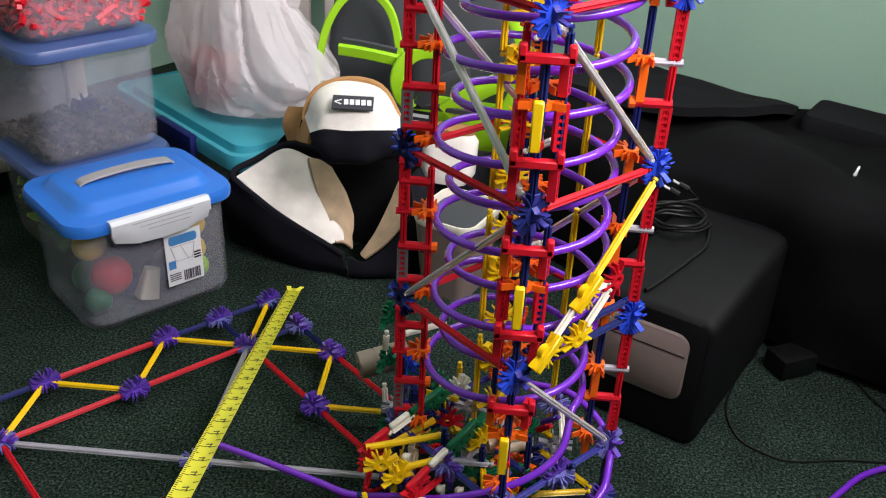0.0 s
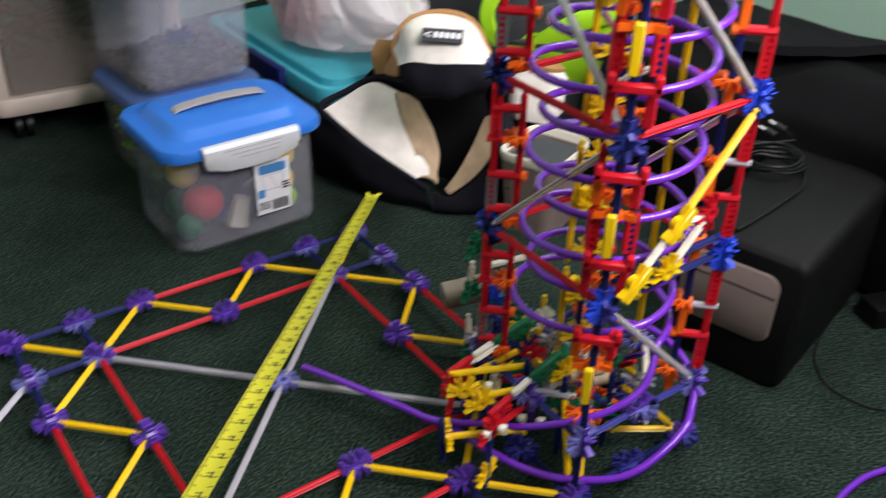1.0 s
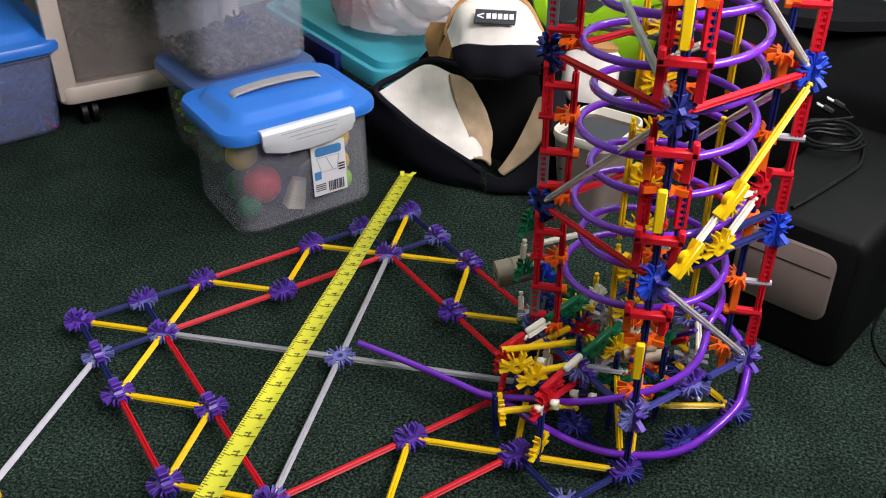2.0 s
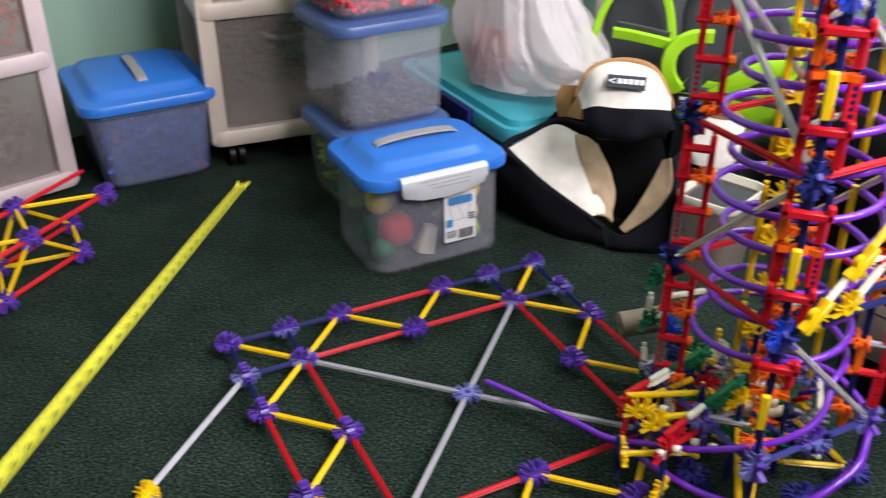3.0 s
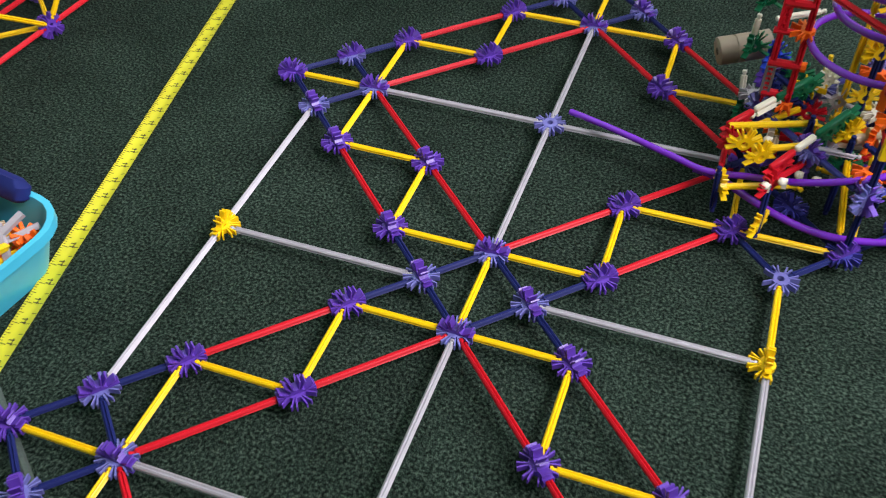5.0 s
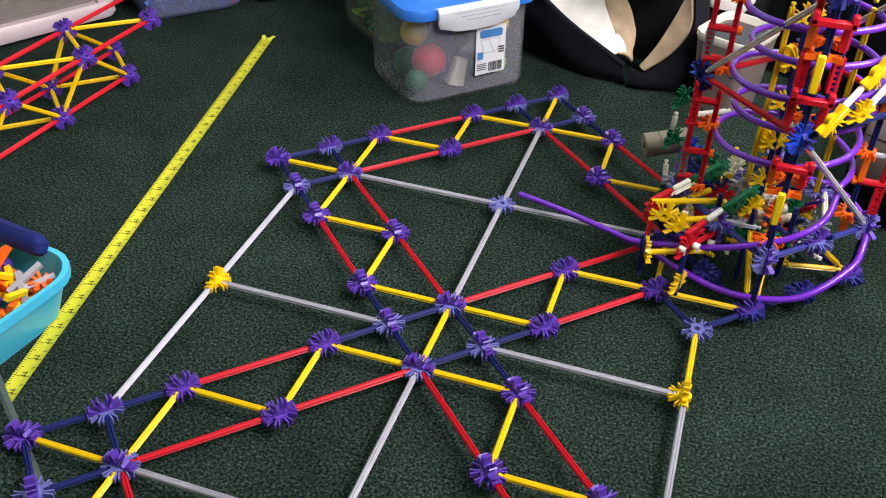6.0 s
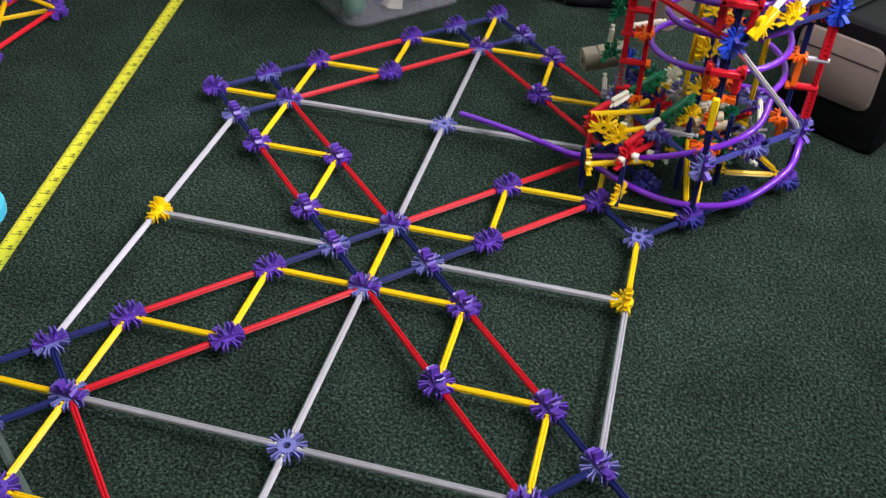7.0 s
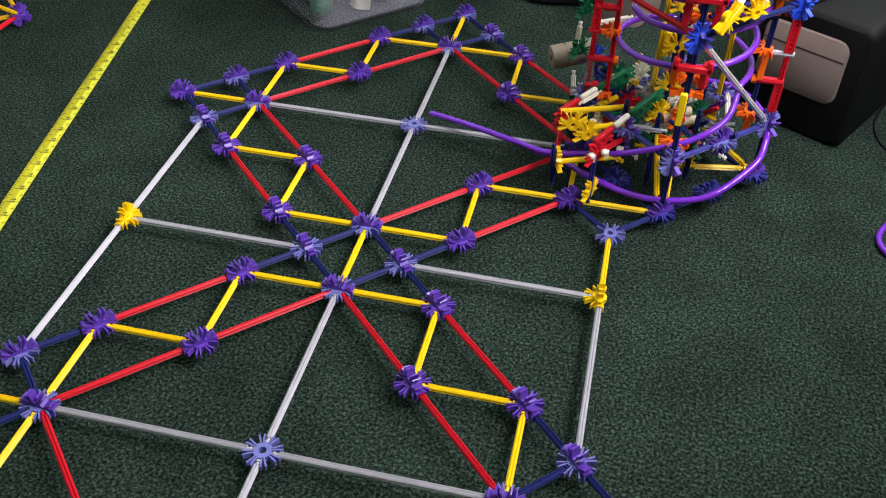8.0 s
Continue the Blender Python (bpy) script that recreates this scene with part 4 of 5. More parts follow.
# ---------------------------------------------------------------- drawer units
def drawer_unit(label, m, w, d, drawers, dh, z0, casters, frame_mat):
    ob = thing("drawer_unit", label, "drawer unit", m)
    top = z0 + drawers * (dh + 0.028) + 0.028
    for i in range(drawers + 1):
        z = z0 + i * (dh + 0.028)
        bm = bmesh.new()
        loft(bm, [rim(w - 0.004, d - 0.004, 0.022, z), rim(w, d, 0.024, z + 0.003), rim(w, d, 0.024, z + 0.022), rim(w - 0.006, d - 0.006, 0.022, z + 0.028)], m=Matrix.Translation((0, d / 2, 0)))
        part("shelf", bm, frame_mat, ob)
    for sx in (-1, 1):
        for y in (0.018, d - 0.018):
            bm = bmesh.new()
            box(bm, 0.030, 0.030, top - z0 - 0.01, Matrix.Translation((sx * (w / 2 - 0.017), y + (0.002 if y < d / 2 else -0.002), (top + z0) / 2)))
            part("post", bevelled(bm, 0.004), frame_mat, ob)
    for i in range(drawers):
        z = z0 + 0.0285 + i * (dh + 0.028)
        bm = bmesh.new()
        mm = Matrix.Translation((0, d / 2 - 0.004, z))
        ww, de = w - 0.052, d - 0.02
        loft(bm, [rim(ww - 0.01, de - 0.02, 0.012, 0.001), rim(ww, de - 0.006, 0.014, dh - 0.012), rim(ww, de, 0.014, dh - 0.004), rim(ww - 0.005, de - 0.005, 0.012, dh - 0.004), rim(ww - 0.015, de - 0.025, 0.010, 0.006)], m=mm)
        dr = part("drawer", bm, "drawer_cloudy", ob, "cloudy see-through drawer")
        bm = bmesh.new()
        pipe(bm, spline([(-0.05, 0.002, z + dh - 0.030), (-0.03, -0.008, z + dh - 0.038), (0.03, -0.008, z + dh - 0.038), (0.05, 0.002, z + dh - 0.030)], 5), 0.004, 8)
        part("handle", bm, "bin_cloudy", dr)
    if casters:
        for sx in (-1, 1):
            for y in (0.03, d - 0.03):
                bm = bmesh.new()
                c = Vector((sx * (w / 2 - 0.045), y, 0.021))
                for k in (-1, 1):
                    pipe(bm, [c + Vector((k * 0.004, 0, 0)), c + Vector((k * 0.013, 0, 0))], 0.021, 16)
                pipe(bm, [c + Vector((0, 0, 0.01)), c + Vector((0, 0, z0 - 0.018))], 0.007, 8)
                part("caster", bm, "black", ob, "black twin-wheel caster")
    return ob


drawer_unit("ivory drawer unit with cloudy drawers, standing on the carpet", turned(-0.900, 0.430, 0.0, 60), 0.33, 0.28, 2, 0.185, 0.008, False, "pink_white")
DU0 = turned(-0.900, 0.430, 0.0, 60)
heap("toy_pieces", "red toy pieces in the upper drawer", ["rose", "red", "rose"], 0.262, 0.240, 0.0, 0.165, 900, "rod", DU0 @ Matrix.Translation((0, 0.14, 0.262)), 33, 0.05)
heap("toy_pieces", "grey toy pieces in the lower drawer", ["pebble_dark", "pebble", "black"], 0.24, 0.22, 0.0, 0.09, 320, "rod", DU0 @ Matrix.Translation((0, 0.14, 0.052)), 34, 0.05)
DU = turned(-0.505, 0.800, 0.0, 40)
drawer_unit("ivory drawer cart on black casters", DU, 0.32, 0.32, 2, 0.200, 0.048, True, "ivory")
heap("toy_pieces", "dark toy parts in the cart drawer", ["pebble_dark", "black", "pebble", "green"], 0.24, 0.21, 0.0, 0.13, 300, "rod", DU @ Matrix.Translation((0, 0.16, 0.090)), 31, 0.045)


# ---------------------------------------------------------------- couch, black box, bags
def couch():
    ob = thing("couch", "low couch covered with loose black cloth along the wall", "couch")
    ang = math.degrees(math.atan2(E1.y, E1.x))
    m = pose(room(1.13, 0.0).x, room(1.13, 0.0).y, 0.014, 0, 0, ang)
    ob.matrix_basis = m
    bm = bmesh.new()
    grid3 = []
    n = 12
    for i in range(n + 1):
        x = -0.05 + 1.15 * i / n
        w = 0.015 * math.sin(i * 2.3) + 0.01 * math.sin(i * 5.1)
        grid3.append([Vector((x, -0.004, 0.200 + w * 0.4)), Vector((x, -0.10, 0.208 - w * 0.5)), Vector((x, -0.24, 0.215 + w)), Vector((x, -0.315 + w * 0.3, 0.200)), Vector((x, -0.335 + w, 0.15)), Vector((x, -0.335 + w, 0.07)), Vector((x, -0.33 + w, 0.001))])
    patch(bm, grid3, 7, 6, wrinkle=0.018, thick=0.006, freq=11)
    part("cover", bm, "black_cloth", ob, "loose black cloth cover")
    bm = bmesh.new()
    box(bm, 1.12, 0.29, 0.17, Matrix.Translation((0.53, -0.155, 0.09)))
    part("base", bevelled(bm, 0.01), "black_vinyl", ob)
    # loose flap over the back and a flat cushion beyond it
    V = Vector
    bm = bmesh.new()
    patch(bm, [[V((-0.05, -0.004, 0.216)), V((-0.05, -0.12, 0.230)), V((-0.05, -0.235, 0.236))], [V((0.10, -0.004, 0.212)), V((0.10, -0.11, 0.230)), V((0.13, -0.215, 0.232))],
               [V((0.20, -0.004, 0.210)), V((0.205, -0.07, 0.224)), V((0.225, -0.140, 0.228))], [V((0.262, -0.004, 0.208)), V((0.266, -0.03, 0.218)), V((0.272, -0.060, 0.224))]], 6, 6, 0.008, 0.014, 16)
    part("flap", bm, "charcoal_cloth", ob, "loose charcoal cloth flap")
    bm = bmesh.new()
    sx, sy = 0.46, 0.085
    loft(bm, [rim(sx - 0.02, sy - 0.02, 0.012, -0.010), rim(sx, sy, 0.016, 0.0), rim(sx, sy, 0.016, 0.022), rim(sx - 0.010, sy - 0.010, 0.012, 0.030), rim(sx - 0.06, sy - 0.04, 0.01, 0.032)], m=pose(0.290 + sx / 2, -0.052, 0.205, 4, 0, -1))
    part("cushion", bm, "charcoal_cloth", ob, "flat charcoal cushion")


couch()

SUB = pose(0.476, 0.361, 0.0, 0, 0, -30.3)


def black_box():
    """A long black case whose end has a tan panel."""
    ob = thing("speaker_box", "long black box with a brown-grey front panel on the carpet", "speaker", SUB)
    w, d, h = 0.150, 0.40, 0.168
    bm = bmesh.new()
    # rings run along the depth
    def rr(dw, y, r=0.014):
        return [Vector((p.x, y, p.y + h / 2)) for p in rim(w - dw, h - dw, r, 0)]
    loft(bm, [rr(0.012, 0.0), rr(0.004, 0.004), rr(0, 0.010), rr(0, d - 0.01), rr(0.01, d)])
    body = part("case", bm, "black_vinyl", ob)
    bm = bmesh.new()
    def tr(ww, hh, y, r=0.016):
        return [Vector((p.x - 0.006, y, p.y + 0.100)) for p in rim(ww, hh, r, 0)]
    loft(bm, [tr(0.112, 0.088, 0.002), tr(0.112, 0.088, -0.001), tr(0.108, 0.084, -0.003)])
    pn = part("panel", bm, "panel", ob, "brown-grey rounded front panel")
    bm = bmesh.new()
    box(bm, 0.106, 0.0008, 0.0012, Matrix.Translation((-0.006, -0.0032, 0.118)))
    part("seam", bm, "black", pn)


black_box()


def tool_bag():
    ob = thing("tool_bag", "open black and cream canvas tool bag with a tan-edged pocket", "tool bag")
    V = Vector
    # cream lining of the lip that hangs open
    bm = bmesh.new()
    patch(bm, [[V((-0.084, 0.700, 0.122)), V((-0.055, 0.722, 0.138)), V((-0.019, 0.745, 0.152)), V((0.024, 0.752, 0.135))],
               [V((-0.045, 0.683, 0.100)), V((-0.018, 0.700, 0.112)), V((0.010, 0.718, 0.118)), V((0.045, 0.730, 0.105))],
               [V((-0.002, 0.668, 0.076)), V((0.022, 0.685, 0.084)), V((0.042, 0.700, 0.084)), V((0.060, 0.705, 0.068))],
               [V((0.060, 0.654, 0.044)), V((0.068, 0.660, 0.046)), V((0.075, 0.666, 0.046)), V((0.080, 0.670, 0.042))]], 8, 8, 0.006, 0.004, 22)
    part("lining", bm, "canvas_white", ob, "cream canvas lining")
    # tan facing folded along the inner edge of the lining
    bm = bmesh.new()
    patch(bm, [[V((0.014, 0.744, 0.141)), V((0.030, 0.752, 0.134)), V((0.046, 0.758, 0.122))], [V((0.030, 0.714, 0.110)), V((0.054, 0.727, 0.100)), V((0.076, 0.736, 0.080))],
               [V((0.050, 0.692, 0.077)), V((0.068, 0.702, 0.068)), V((0.086, 0.712, 0.048))], [V((0.070, 0.656, 0.050)), V((0.080, 0.664, 0.045)), V((0.090, 0.670, 0.032))]], 6, 8, 0.004, 0.003, 40)
    part("facing", bm, "canvas_beige", ob, "beige folded facing")
    bm = bmesh.new()
    patch(bm, [[V((-0.092, 0.700, 0.124)), V((-0.108, 0.706, 0.080)), V((-0.104, 0.724, 0.004))],
               [V((-0.050, 0.678, 0.100)), V((-0.062, 0.682, 0.055)), V((-0.055, 0.698, 0.004))],
               [V((-0.004, 0.662, 0.076)), V((-0.010, 0.660, 0.035)), V((-0.004, 0.668, 0.004))],
               [V((0.082, 0.645, 0.036)), V((0.084, 0.640, 0.016)), V((0.088, 0.645, 0.004))]], 8, 8, 0.005, 0.006, 20)
    part("side", bm, "canvas_navy", ob, "black canvas side")
    bm = bmesh.new()
    pipe(bm, spline([(0.028, 0.758, 0.150), (-0.019, 0.750, 0.158), (-0.058, 0.724, 0.143), (-0.090, 0.700, 0.125), (-0.050, 0.679, 0.101), (-0.004, 0.663, 0.077), (0.082, 0.646, 0.036)], 8), 0.0048, 8)
    part("piping", bm, "canvas_navy", ob, "black edge binding")
    # the other lip; shade on its cream lining is put into a beige colour
    bm = bmesh.new()
    patch(bm, [[V((0.108, 0.656, 0.034)), V((0.129, 0.667, 0.07)), V((0.144, 0.679, 0.105)), V((0.158, 0.692, 0.138))],
               [V((0.112, 0.650, 0.032)), V((0.145, 0.658, 0.070)), V((0.161, 0.670, 0.107)), V((0.163, 0.687, 0.143))],
               [V((0.116, 0.645, 0.032)), V((0.158, 0.652, 0.072)), V((0.174, 0.662, 0.110)), V((0.168, 0.682, 0.148))]], 8, 8, 0.003, 0.004, 20)
    part("lining", bm, "canvas_beige", ob, "cream canvas lining")
    bm = bmesh.new()
    patch(bm, [[V((0.092, 0.645, 0.034)), V((0.118, 0.643, 0.031)), V((0.161, 0.649, 0.072)), V((0.178, 0.659, 0.110)), V((0.172, 0.680, 0.152))],
               [V((0.092, 0.640, 0.012)), V((0.125, 0.640, 0.014)), V((0.172, 0.648, 0.034)), V((0.192, 0.664, 0.085)), V((0.188, 0.690, 0.160))],
               [V((0.092, 0.645, 0.003)), V((0.135, 0.648, 0.003)), V((0.180, 0.656, 0.003)), V((0.200, 0.680, 0.004)), V((0.196, 0.710, 0.10))]], 8, 8, 0.004, 0.006, 20)
    part("side", bm, "canvas_navy", ob, "black canvas side")
    # hollow and back of the bag, coloured blacker for the shade deep inside
    bm = bmesh.new()
    patch(bm, [[V((-0.10, 0.735, 0.004)), V((-0.06, 0.765, 0.12)), V((0.02, 0.790, 0.20)), V((0.12, 0.775, 0.20)), V((0.185, 0.72, 0.004))],
               [V((-0.05, 0.725, 0.006)), V((-0.01, 0.750, 0.08)), V((0.05, 0.765, 0.11)), V((0.12, 0.745, 0.10)), V((0.165, 0.70, 0.006))],
               [V((0.0, 0.70, 0.006)), V((0.03, 0.715, 0.02)), V((0.07, 0.72, 0.02)), V((0.11, 0.705, 0.02)), V((0.13, 0.68, 0.006))]], 8, 8, 0.004, 0.006, 20)
    part("back", bm, "black_cloth", ob)
    # domed pocket that leans over the mouth
    top = [[V((0.020, 0.712, 0.222)), V((0.034, 0.722, 0.254)), V((0.078, 0.730, 0.268)), V((0.124, 0.722, 0.263)), V((0.150, 0.706, 0.230))],
           [V((0.024, 0.690, 0.224)), V((0.048, 0.684, 0.254)), V((0.088, 0.680, 0.262)), V((0.128, 0.682, 0.258)), V((0.155, 0.684, 0.234))],
           [V((0.036, 0.664, 0.214)), V((0.060, 0.650, 0.226)), V((0.095, 0.644, 0.229)), V((0.130, 0.648, 0.231)), V((0.160, 0.660, 0.228))]]
    bm = bmesh.new()
    patch(bm, top, 8, 8, 0.003, 0.006, 26)
    pk = part("pocket_top", bm, "canvas_white", ob, "cream pocket top")
    bm = bmesh.new()
    patch(bm, [[p + V((0, -0.001, 0.001)) for p in top[2]],
               [V((0.046, 0.650, 0.200)), V((0.066, 0.640, 0.207)), V((0.100, 0.637, 0.208)), V((0.134, 0.640, 0.212)), V((0.163, 0.652, 0.210))],
               [V((0.060, 0.648, 0.184)), V((0.078, 0.642, 0.187)), V((0.102, 0.640, 0.189)), V((0.132, 0.643, 0.194)), V((0.158, 0.654, 0.197))],
               [V((0.064, 0.664, 0.176)), V((0.080, 0.662, 0.177)), V((0.102, 0.662, 0.178)), V((0.132, 0.664, 0.182)), V((0.158, 0.670, 0.186))]], 8, 8, 0.006, 0.006, 26)
    part("pocket_band", bm, "canvas_navy", pk, "black pocket band")
    for side in (0, -1):
        bm = bmesh.new()
        patch(bm, [[r[side] for r in top], [V((0.004 if side == 0 else 0.162, 0.715, 0.185)), V((0.012 if side == 0 else 0.164, 0.69, 0.19)), V((0.034 if side == 0 else 0.164, 0.660, 0.200))]], 8, 8, 0.002, 0.005, 26)
        part("pocket_side", bm, "canvas_tan" if side == 0 else "canvas_navy", pk)
    bm = bmesh.new()
    pipe(bm, spline([(0.030, 0.676, 0.216), (0.018, 0.704, 0.226), (0.034, 0.724, 0.258), (0.078, 0.733, 0.272), (0.124, 0.724, 0.267), (0.153, 0.704, 0.234), (0.162, 0.670, 0.230)], 6), [0.0022 + 0.0022 * math.sin(math.pi * i / 36) for i in range(37)], 8)
    part("trim", bm, "canvas_tan", pk, "tan canvas edge")
    lm = Matrix.Translation((0.094, 0.6640, 0.2625)) @ Euler((radians(31), 0, radians(3))).to_matrix().to_4x4()
    bm = bmesh.new()
    box(bm, 0.056, 0.024, 0.003, lm)
    bd = part("badge", bevelled(bm, 0.0008, 1), "ink", pk, "black badge with white mark")
    for i in range(5):
        bm = bmesh.new()
        box(bm, 0.0058, 0.0090, 0.0006, lm @ Matrix.Translation((-0.009 + i * 0.0078, 0, 0.0018)) @ Matrix.Rotation(0.08, 4, "Z"))
        part("badge_mark", bm, "paper", bd)
    bm = bmesh.new()
    for s in (-1, 1):
        box(bm, 0.010, 0.0018, 0.0006, lm @ Matrix.Translation((-0.020, s * 0.002, 0.0018)) @ Matrix.Rotation(s * 0.4, 4, "Z"))
    part("badge_mark", bm, "paper", bd)
    # tan side flap
    bm = bmesh.new()
    patch(bm, [[V((0.014, 0.738, 0.222)), V((0.004, 0.728, 0.200)), V((0.006, 0.722, 0.178))], [V((-0.014, 0.755, 0.215)), V((-0.020, 0.742, 0.192)), V((-0.014, 0.738, 0.170))]], 6, 6, 0.004, 0.005, 30)
    part("flap", bm, "canvas_tan", ob, "tan canvas flap")


tool_bag()


def carrier_bag():
    """A knotted white carrier bag, crumpled, with something reddish inside."""
    bm = bmesh.new()
    bmesh.ops.create_icosphere(bm, subdivisions=6, radius=1.0)
    # flat facets between sharp creases, drawn up towards the knot
    rng = np.random.default_rng(12)
    nrm = rng.normal(size=(30, 3)) * (1.0, 1.0, 0.7)
    nrm /= np.linalg.norm(nrm, axis=1)[:, None]
    dist = rng.uniform(0.74, 1.0, 30)
    co = np.array([v.co for v in bm.verts])
    q = co + 0.16 * np.array([noise.noise_vector(v.co * 1.6) for v in bm.verts])
    q /= np.linalg.norm(q, axis=1)[:, None]
    reach = q @ nrm.T
    facet = np.where(reach > 0.25, dist[None, :] / np.maximum(reach, 0.25), 9.0).min(axis=1)
    for v, s in zip(bm.verts, facet):
        p = v.co.copy()
        up = max(0.0, p.z)
        s = min(float(s), 1.2) - 0.09 * max(0.0, 0.16 - abs(noise.noise(Vector((p.x, p.y, p.z * 0.5)) * 2.2 + Vector((4, 0, 2))))) / 0.16 - 0.02 * max(0.0, 0.12 - abs(noise.noise(p * 4.2))) / 0.12 - 0.012 * abs(noise.noise(p * 9)) + 0.006 * noise.noise(p * 20)
        w = 1 - 0.62 * up ** 1.1
        v.co = Vector((p.x * s * w * 0.176 - 0.050 * up, p.y * s * w * 0.118, max(-0.080, p.z * (0.5 + 0.5 * s) * (0.200 if p.z > 0 else 0.105))))
    ob = part("carrier_bag", bm, "film", None, smooth=35)
    ob.matrix_basis = pose(-0.098, 0.908, 0.236, 0, 0, -25)
    tagged(ob, "crumpled white plastic carrier bag standing on a teal lid", "carrier bag")
    bm = bmesh.new()
    patch(bm, [[Vector((0.03, 0, 0.09)), Vector((0.05, 0.01, 0.13)), Vector((0.085, 0.01, 0.145))], [Vector((0.06, 0.03, 0.085)), Vector((0.07, 0.03, 0.115)), Vector((0.095, 0.02, 0.135))]], 8, 8, 0.01, 0.001, 40)
    patch(bm, [[Vector((-0.06, 0, 0.09)), Vector((-0.05, 0.01, 0.14)), Vector((-0.02, 0.01, 0.15))], [Vector((-0.03, 0.03, 0.085)), Vector((-0.02, 0.03, 0.125)), Vector((0.0, 0.02, 0.135))]], 8, 8, 0.01, 0.001, 40)
    part("handle", bm, "film", ob, smooth=60)
    bm = bmesh.new()
    box(bm, 0.07, 0.05, 0.075, pose(-0.062, -0.040, -0.030, 5, 12, 20))
    part("inner_pack", bevelled(bm, 0.01), "red", ob, "reddish thing showing through")


carrier_bag()


def ribbon(bm, pts, half, thick, n=8):
    """A flat strap along points, broad in the plane that faces the room."""
    line = spline(pts, n)
    rings = []
    for i, p in enumerate(line):
        d = (line[min(i + 1, len(line) - 1)] - line[max(i - 1, 0)]).normalized()
        side = d.cross(Vector((0, 1, 0.25)).normalized()).normalized()
        nrm = side.cross(d)
        rings.append([p + side * half * a + nrm * thick * b for a, b in ((-1, -0.6), (-0.8, -1), (0.8, -1), (1, -0.6), (1, 0.6), (0.8, 1), (-0.8, 1), (-1, 0.6))])
    loft(bm, rings)


def backpack():
    ob = thing("backpack", "grey backpack with lime green straps and trim", "backpack")
    bm = bmesh.new()
    loft(bm, [rim(0.10, 0.05, 0.02, 0.10), rim(0.13, 0.07, 0.03, 0.13), rim(0.14, 0.07, 0.03, 0.26), rim(0.12, 0.06, 0.03, 0.36), rim(0.06, 0.03, 0.012, 0.41)], m=pose(0.078, 0.925, 0, -4, 0, -8))
    part("back_panel", bm, "mesh_grey", ob)
    bm = bmesh.new()
    ribbon(bm, [(0.008, 0.868, 0.18), (0.008, 0.870, 0.25), (0.022, 0.874, 0.31), (0.050, 0.878, 0.352), (0.085, 0.880, 0.360), (0.116, 0.876, 0.335), (0.132, 0.870, 0.28), (0.136, 0.866, 0.22)], 0.006, 0.004)
    part("piping", bm, "lime", ob, "lime green piping")
    bm = bmesh.new()
    ribbon(bm, [(0.044, 0.840, 0.281), (0.075, 0.838, 0.279), (0.105, 0.838, 0.275), (0.138, 0.840, 0.269)], 0.009, 0.004)
    part("strap", bm, "lime", ob, "lime green strap")
    bm = bmesh.new()
    ribbon(bm, [(0.050, 0.842, 0.294), (0.075, 0.841, 0.292), (0.105, 0.841, 0.288), (0.132, 0.842, 0.283)], 0.005, 0.003)
    part("strap", bm, "mesh_grey", ob, "grey webbing strap")
    bm = bmesh.new()
    ribbon(bm, [(0.156, 0.832, 0.200), (0.141, 0.824, 0.222), (0.136, 0.822, 0.250), (0.146, 0.824, 0.274), (0.168, 0.828, 0.288), (0.198, 0.834, 0.290)], 0.011, 0.005)
    part("strap", bm, "lime", ob, "lime green strap")
    bm = bmesh.new()
    loft(bm, [rim(0.17, 0.10, 0.03, 0.10), rim(0.20, 0.12, 0.04, 0.14), rim(0.20, 0.12, 0.04, 0.30), rim(0.14, 0.08, 0.03, 0.36)], m=pose(0.235, 0.930, 0, -4, 0, -12))
    part("body", bm, "mesh_grey", ob)
    bm = bmesh.new()
    loft(bm, [rim(0.20, 0.06, 0.025, 0.004), rim(0.225, 0.08, 0.03, 0.03), rim(0.225, 0.08, 0.03, 0.125)], m=pose(0.262, 0.884, 0, -3, 0, -12))
    part("base", bm, "mesh_grey", ob, "dark grey base")
    bm = bmesh.new()
    loft(bm, [rim(0.215, 0.06, 0.025, 0.124), rim(0.235, 0.072, 0.03, 0.135), rim(0.235, 0.072, 0.03, 0.182), rim(0.21, 0.06, 0.025, 0.200)], m=pose(0.266, 0.882, 0, -3, 0, -12))
    lower = part("pocket", bm, "lime", ob, "lime green lower pocket")
    bm = bmesh.new()
    ribbon(bm, [(0.150, 0.842, 0.200), (0.20, 0.822, 0.206), (0.28, 0.806, 0.204), (0.37, 0.792, 0.196)], 0.005, 0.004)
    part("zip", bm, "mesh_grey", lower, "dark zip")
    bm = bmesh.new()
    ribbon(bm, [(0.212, 0.822, 0.200), (0.242, 0.812, 0.228), (0.278, 0.808, 0.252), (0.318, 0.812, 0.264)], 0.015, 0.005)
    part("strap", bm, "lime", ob, "lime green strap")
    for pts, half, col, tell in (([(0.172, 0.830, 0.205), (0.190, 0.822, 0.232), (0.214, 0.820, 0.252), (0.246, 0.824, 0.262)], 0.012, "mesh_grey", "dark grey padded strap"),
                                 ([(0.300, 0.832, 0.200), (0.318, 0.824, 0.250), (0.322, 0.824, 0.300), (0.305, 0.832, 0.345)], 0.010, "lime", "lime green strap")):
        bm = bmesh.new()
        ribbon(bm, pts, half, 0.004)
        part("strap", bm, col, ob, tell)
    bm = bmesh.new()
    q = pose(0.172, 0.8400, 0.176, -3, 0, -12)
    box(bm, 0.034, 0.003, 0.030, q)
    tag = part("tag", bm, "ink", lower, "dark sewn tag")
